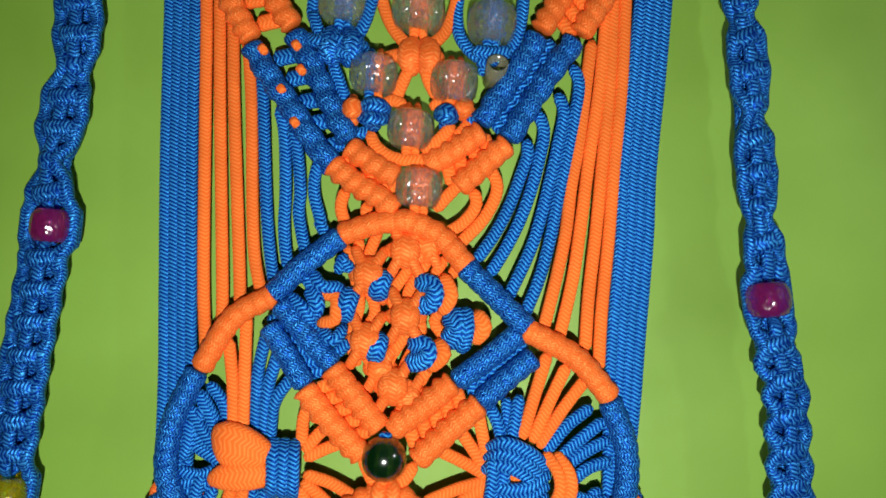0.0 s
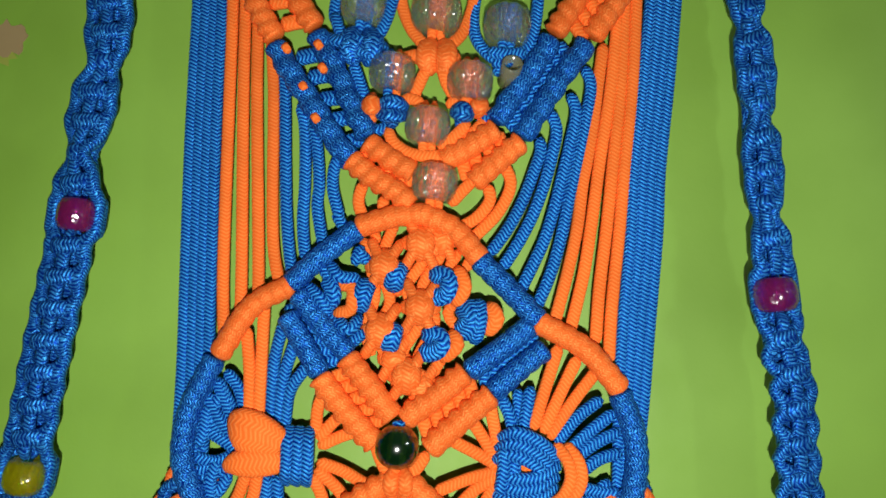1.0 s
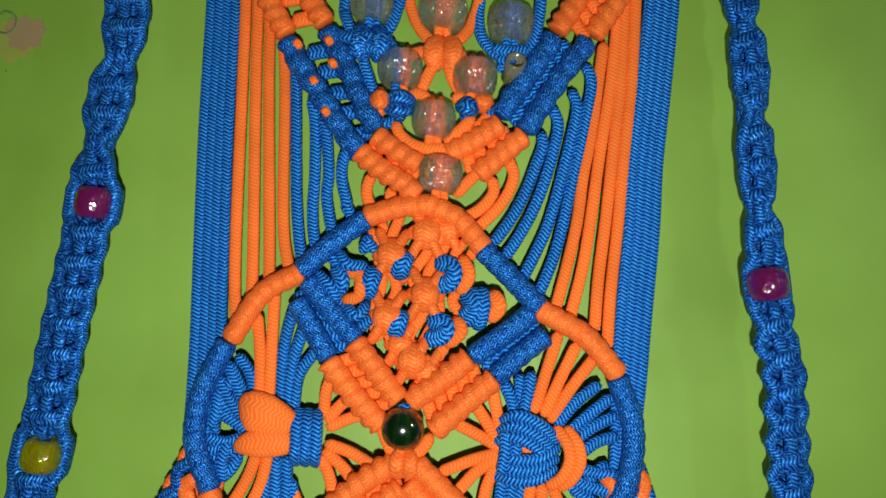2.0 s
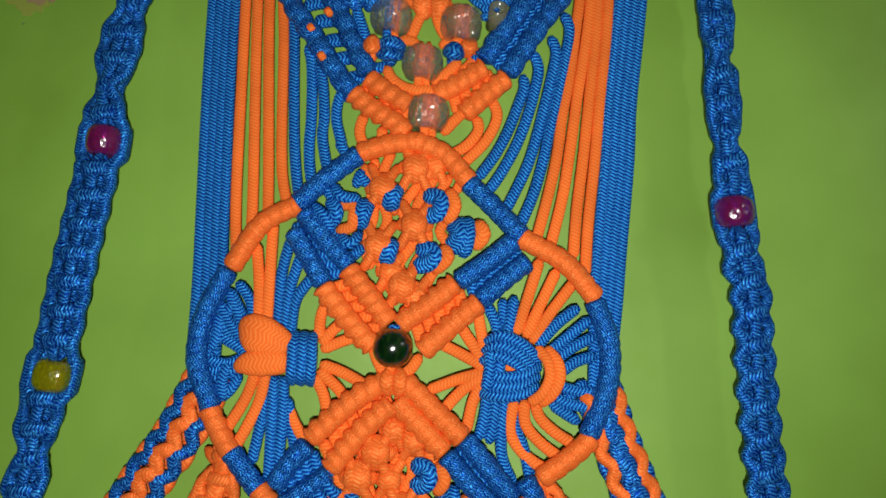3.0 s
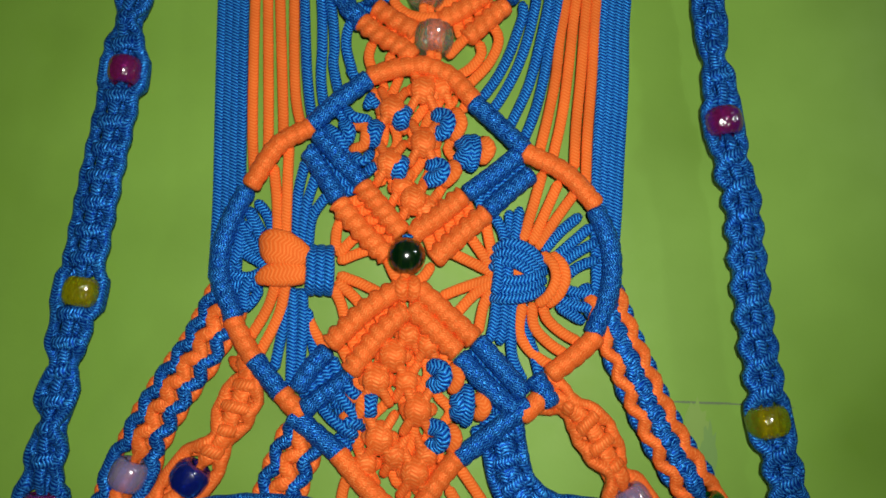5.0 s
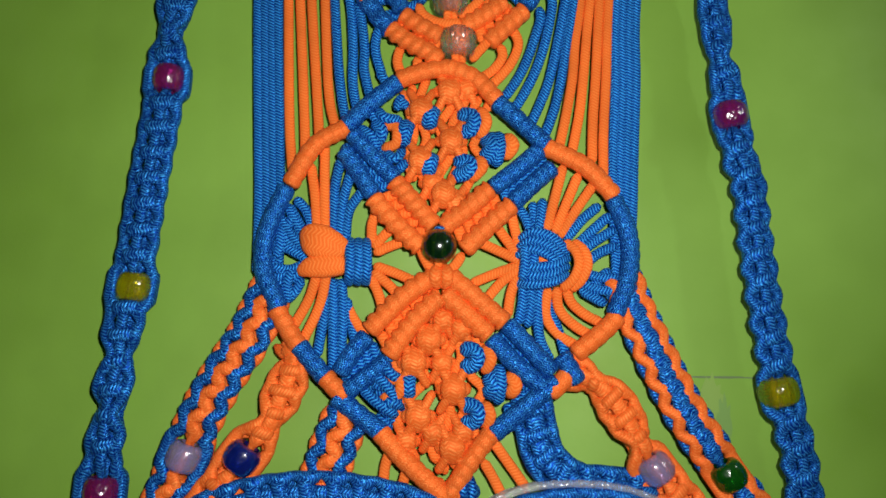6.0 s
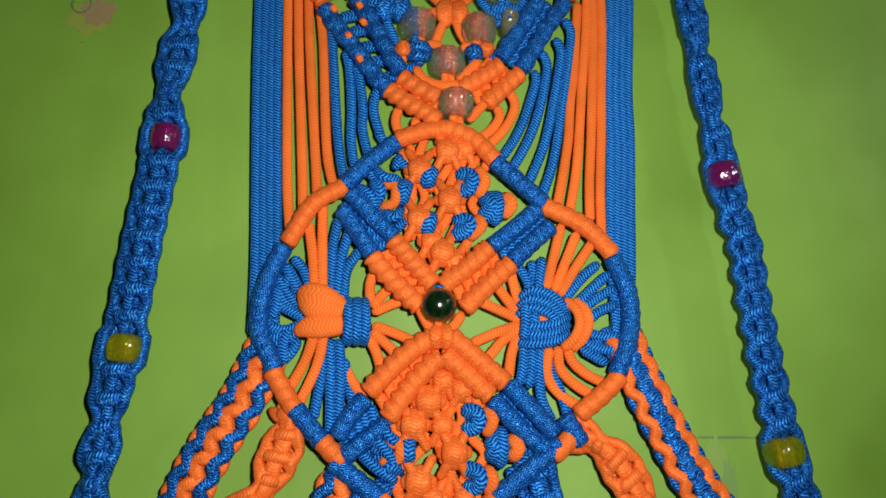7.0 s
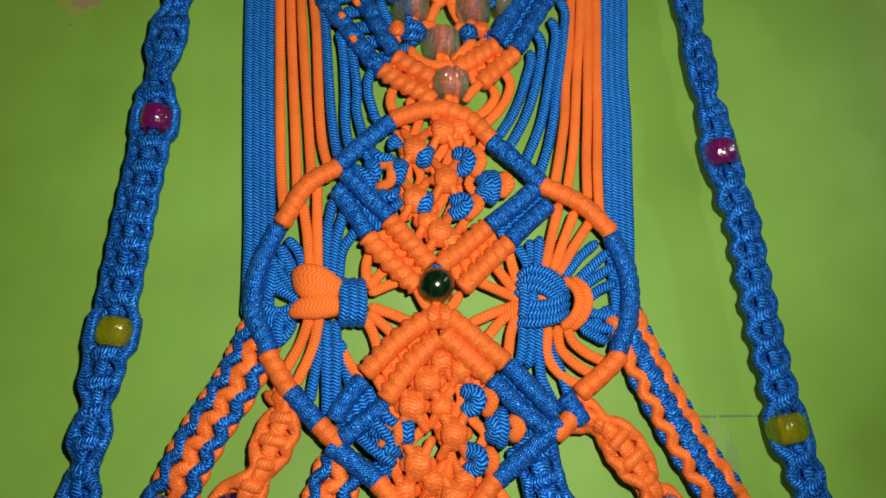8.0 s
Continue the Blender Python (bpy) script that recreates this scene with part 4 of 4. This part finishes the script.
part("hoop", Shape().cord(smooth(lifted([(17.8, -120.6), (24.7, -114.2), (37.2, -109.0), (54.9, -106.0), (75.0, -106.3), (90.1, -109.3), (102.5, -114.6)], 8.5), 2), 3.8, 7.0, 12), RIM_PLASTIC, hanging, "clear plastic hoop")
bar(hanging, "b", [(-13.1, -115.0), (2.1, -116.1), (14.6, -114.9)], 5.0, 3.2)
knot(hanging, "b", (14.1, -110.5), 9, 10, 2, 5)
knot(hanging, "o", (4.0, -111.2), 17, 9, 2, 5)
for line in ([(-19.9, -90.4), (-23.2, -100.3), (-23.9, -114.3)], [(-11.6, -97.6), (-14.6, -106.3), (-15.5, -116.5)], [(25.6, -88.6), (33.4, -99.1), (41.0, -109.4)], [(20.9, -96.9), (25.8, -104.9), (30.2, -113.1)]):
    cord(hanging, "o", line, (4.5, 3.2, 4.0))

# ---- the two outer straps
left_strap = thing("knotted_side_strap", "long blue knotted strap with purple and yellow beads", "strap")
strap(left_strap, [(-128.3, 197.9), (-128.1, 177.6), (-127.4, 155.2), (-130.8, 122.9), (-133.5, 101.9), (-133.2, 80.2), (-138.4, 27.7), (-142.8, -20.8), (-145.8, -45.7), (-147.2, -64.1), (-148.8, -85.6), (-150.0, -112.1), (-150.5, -133.5), (-150.7, -150.1)], "b", "b", "b", 9.5, 12.4, 7.0,
      turns=[(-126.5, 179.9), (-128.6, 140.7), (-132.8, 105.2), (-145.1, -52.8), (-147.0, -77.3)], waists=[(-148.5, -95.6)],
      beads=(((-132.0, 80.2), 7.6, PURPLE_GLASS, "purple plastic bead"), ((-141.1, -20.8), 8.0, YELLOW_GLASS, "yellow plastic bead"), ((-148.8, -112.1), 8.0, PURPLE_GLASS, "purple plastic bead")), name="sennit", label="blue sennit of square knots")
right_strap = thing("knotted_side_strap", "long blue twisted knotted strap with purple and yellow beads", "strap")
strap(right_strap, [(121.5, 205.5), (124.2, 183.6), (128.6, 153.3), (131.9, 116.9), (135.7, 85.3), (138.6, 64.9), (142.0, 41.8), (143.9, 38.1), (147.2, 1.6), (151.0, -34.9), (155.8, -64.3), (159.3, -81.6), (160.8, -87.3), (163.6, -114.5), (165.6, -138.3)], "b", "b", "b", 6.8, 12.7, 9.0,
      turns=[(124.1, 169.5), (128.7, 132.9), (132.7, 94.7)], scallop=(0.10, 0.30), hug=-1.2,
      beads=(((137.5, 64.5), 8.2, PURPLE_GLASS, "purple plastic bead"), ((153.6, -64.3), 8.9, YELLOW_GLASS, "yellow plastic bead")), name="sennit", label="blue twisted sennit of knots")

# ---- marks on the wall
def flake(at, wide, high, mat, name, label, seed, thick=0.4):
    """A thin uneven patch on the wall's face."""
    rnd = random.Random(seed)
    bm = bmesh.new()
    rim = []
    for k in range(26):
        a = 2 * math.pi * k / 26
        r = 0.5 * (0.72 + 0.45 * rnd.random())
        rim.append(bm.verts.new((at[0] / 1000 + wide / 1000 * r * math.cos(a), GAP - 0.00002, HOME.z + at[1] / 1000 + high / 1000 * r * math.sin(a))))
    face = bm.faces.new(rim)
    top = bmesh.ops.extrude_face_region(bm, geom=[face])
    for v in top["geom"]:
        if isinstance(v, bmesh.types.BMVert):
            v.co.y -= thick / 1000
    bmesh.ops.recalc_face_normals(bm, faces=bm.faces)
    me = bpy.data.meshes.new(name)
    bm.to_mesh(me)
    bm.free()
    me.materials.append(mat)
    return tagged(new(name, me), label, "wall mark")


PLASTER = wall_paint("bare_plaster", (0.34, 0.25, 0.11))
YELLOW_SCUFF = wall_paint("yellowed_paint", (0.30, 0.36, 0.05))
SCUFF = wall_paint("pale_scuffed_paint", (0.235, 0.40, 0.065))
GREY_SCUFF = wall_paint("grey_scuffed_paint", (0.18, 0.345, 0.07))
PENCIL = wall_paint("pencil_grey", (0.13, 0.20, 0.08))
flake((-178.5, 155.5), 19, 16, PLASTER, "peeled_patch", "peeled patch of bare plaster on the wall", 3)
flake((-184.0, 151.0), 24, 17, YELLOW_SCUFF, "chipped_edge", "chipped pale paint round the bare patch", 5, 0.2)
flake((129.5, -71.0), 12, 26, SCUFF, "paint_scuff", "pale scuff on the green wall paint", 8, 0.12)
flake((135.0, -82.1), 8, 30, GREY_SCUFF, "paint_scuff", "greyish scuff on the green wall paint", 9, 0.14)
flake((132.0, -58.8), 42, 1.1, PENCIL, "pencil_line", "faint scratched line across the wall", 10, 0.1)
flake((165.2, -59.6), 16, 1.0, PENCIL, "pencil_line", "faint scratched line across the wall", 11, 0.1)
flake((-185.4, 138.0), 1.0, 1.0, PENCIL, "wall_speck", "tiny dark speck on the green wall", 12, 0.2)
ring_mark = Shape().lathe((*(-188.0, 159.5), 0.5), (0, 0, 1), [(-0.25, 4.6), (-0.25, 5.3), (0.25, 5.3), (0.25, 4.6)], 28)
me = ring_mark.mesh("ring_mark", PENCIL)
stain = tagged(new("ring_mark", me), "thin dark ring stain on the green wall", "wall mark")
stain.location = HOME + Vector((0, GAP, 0))
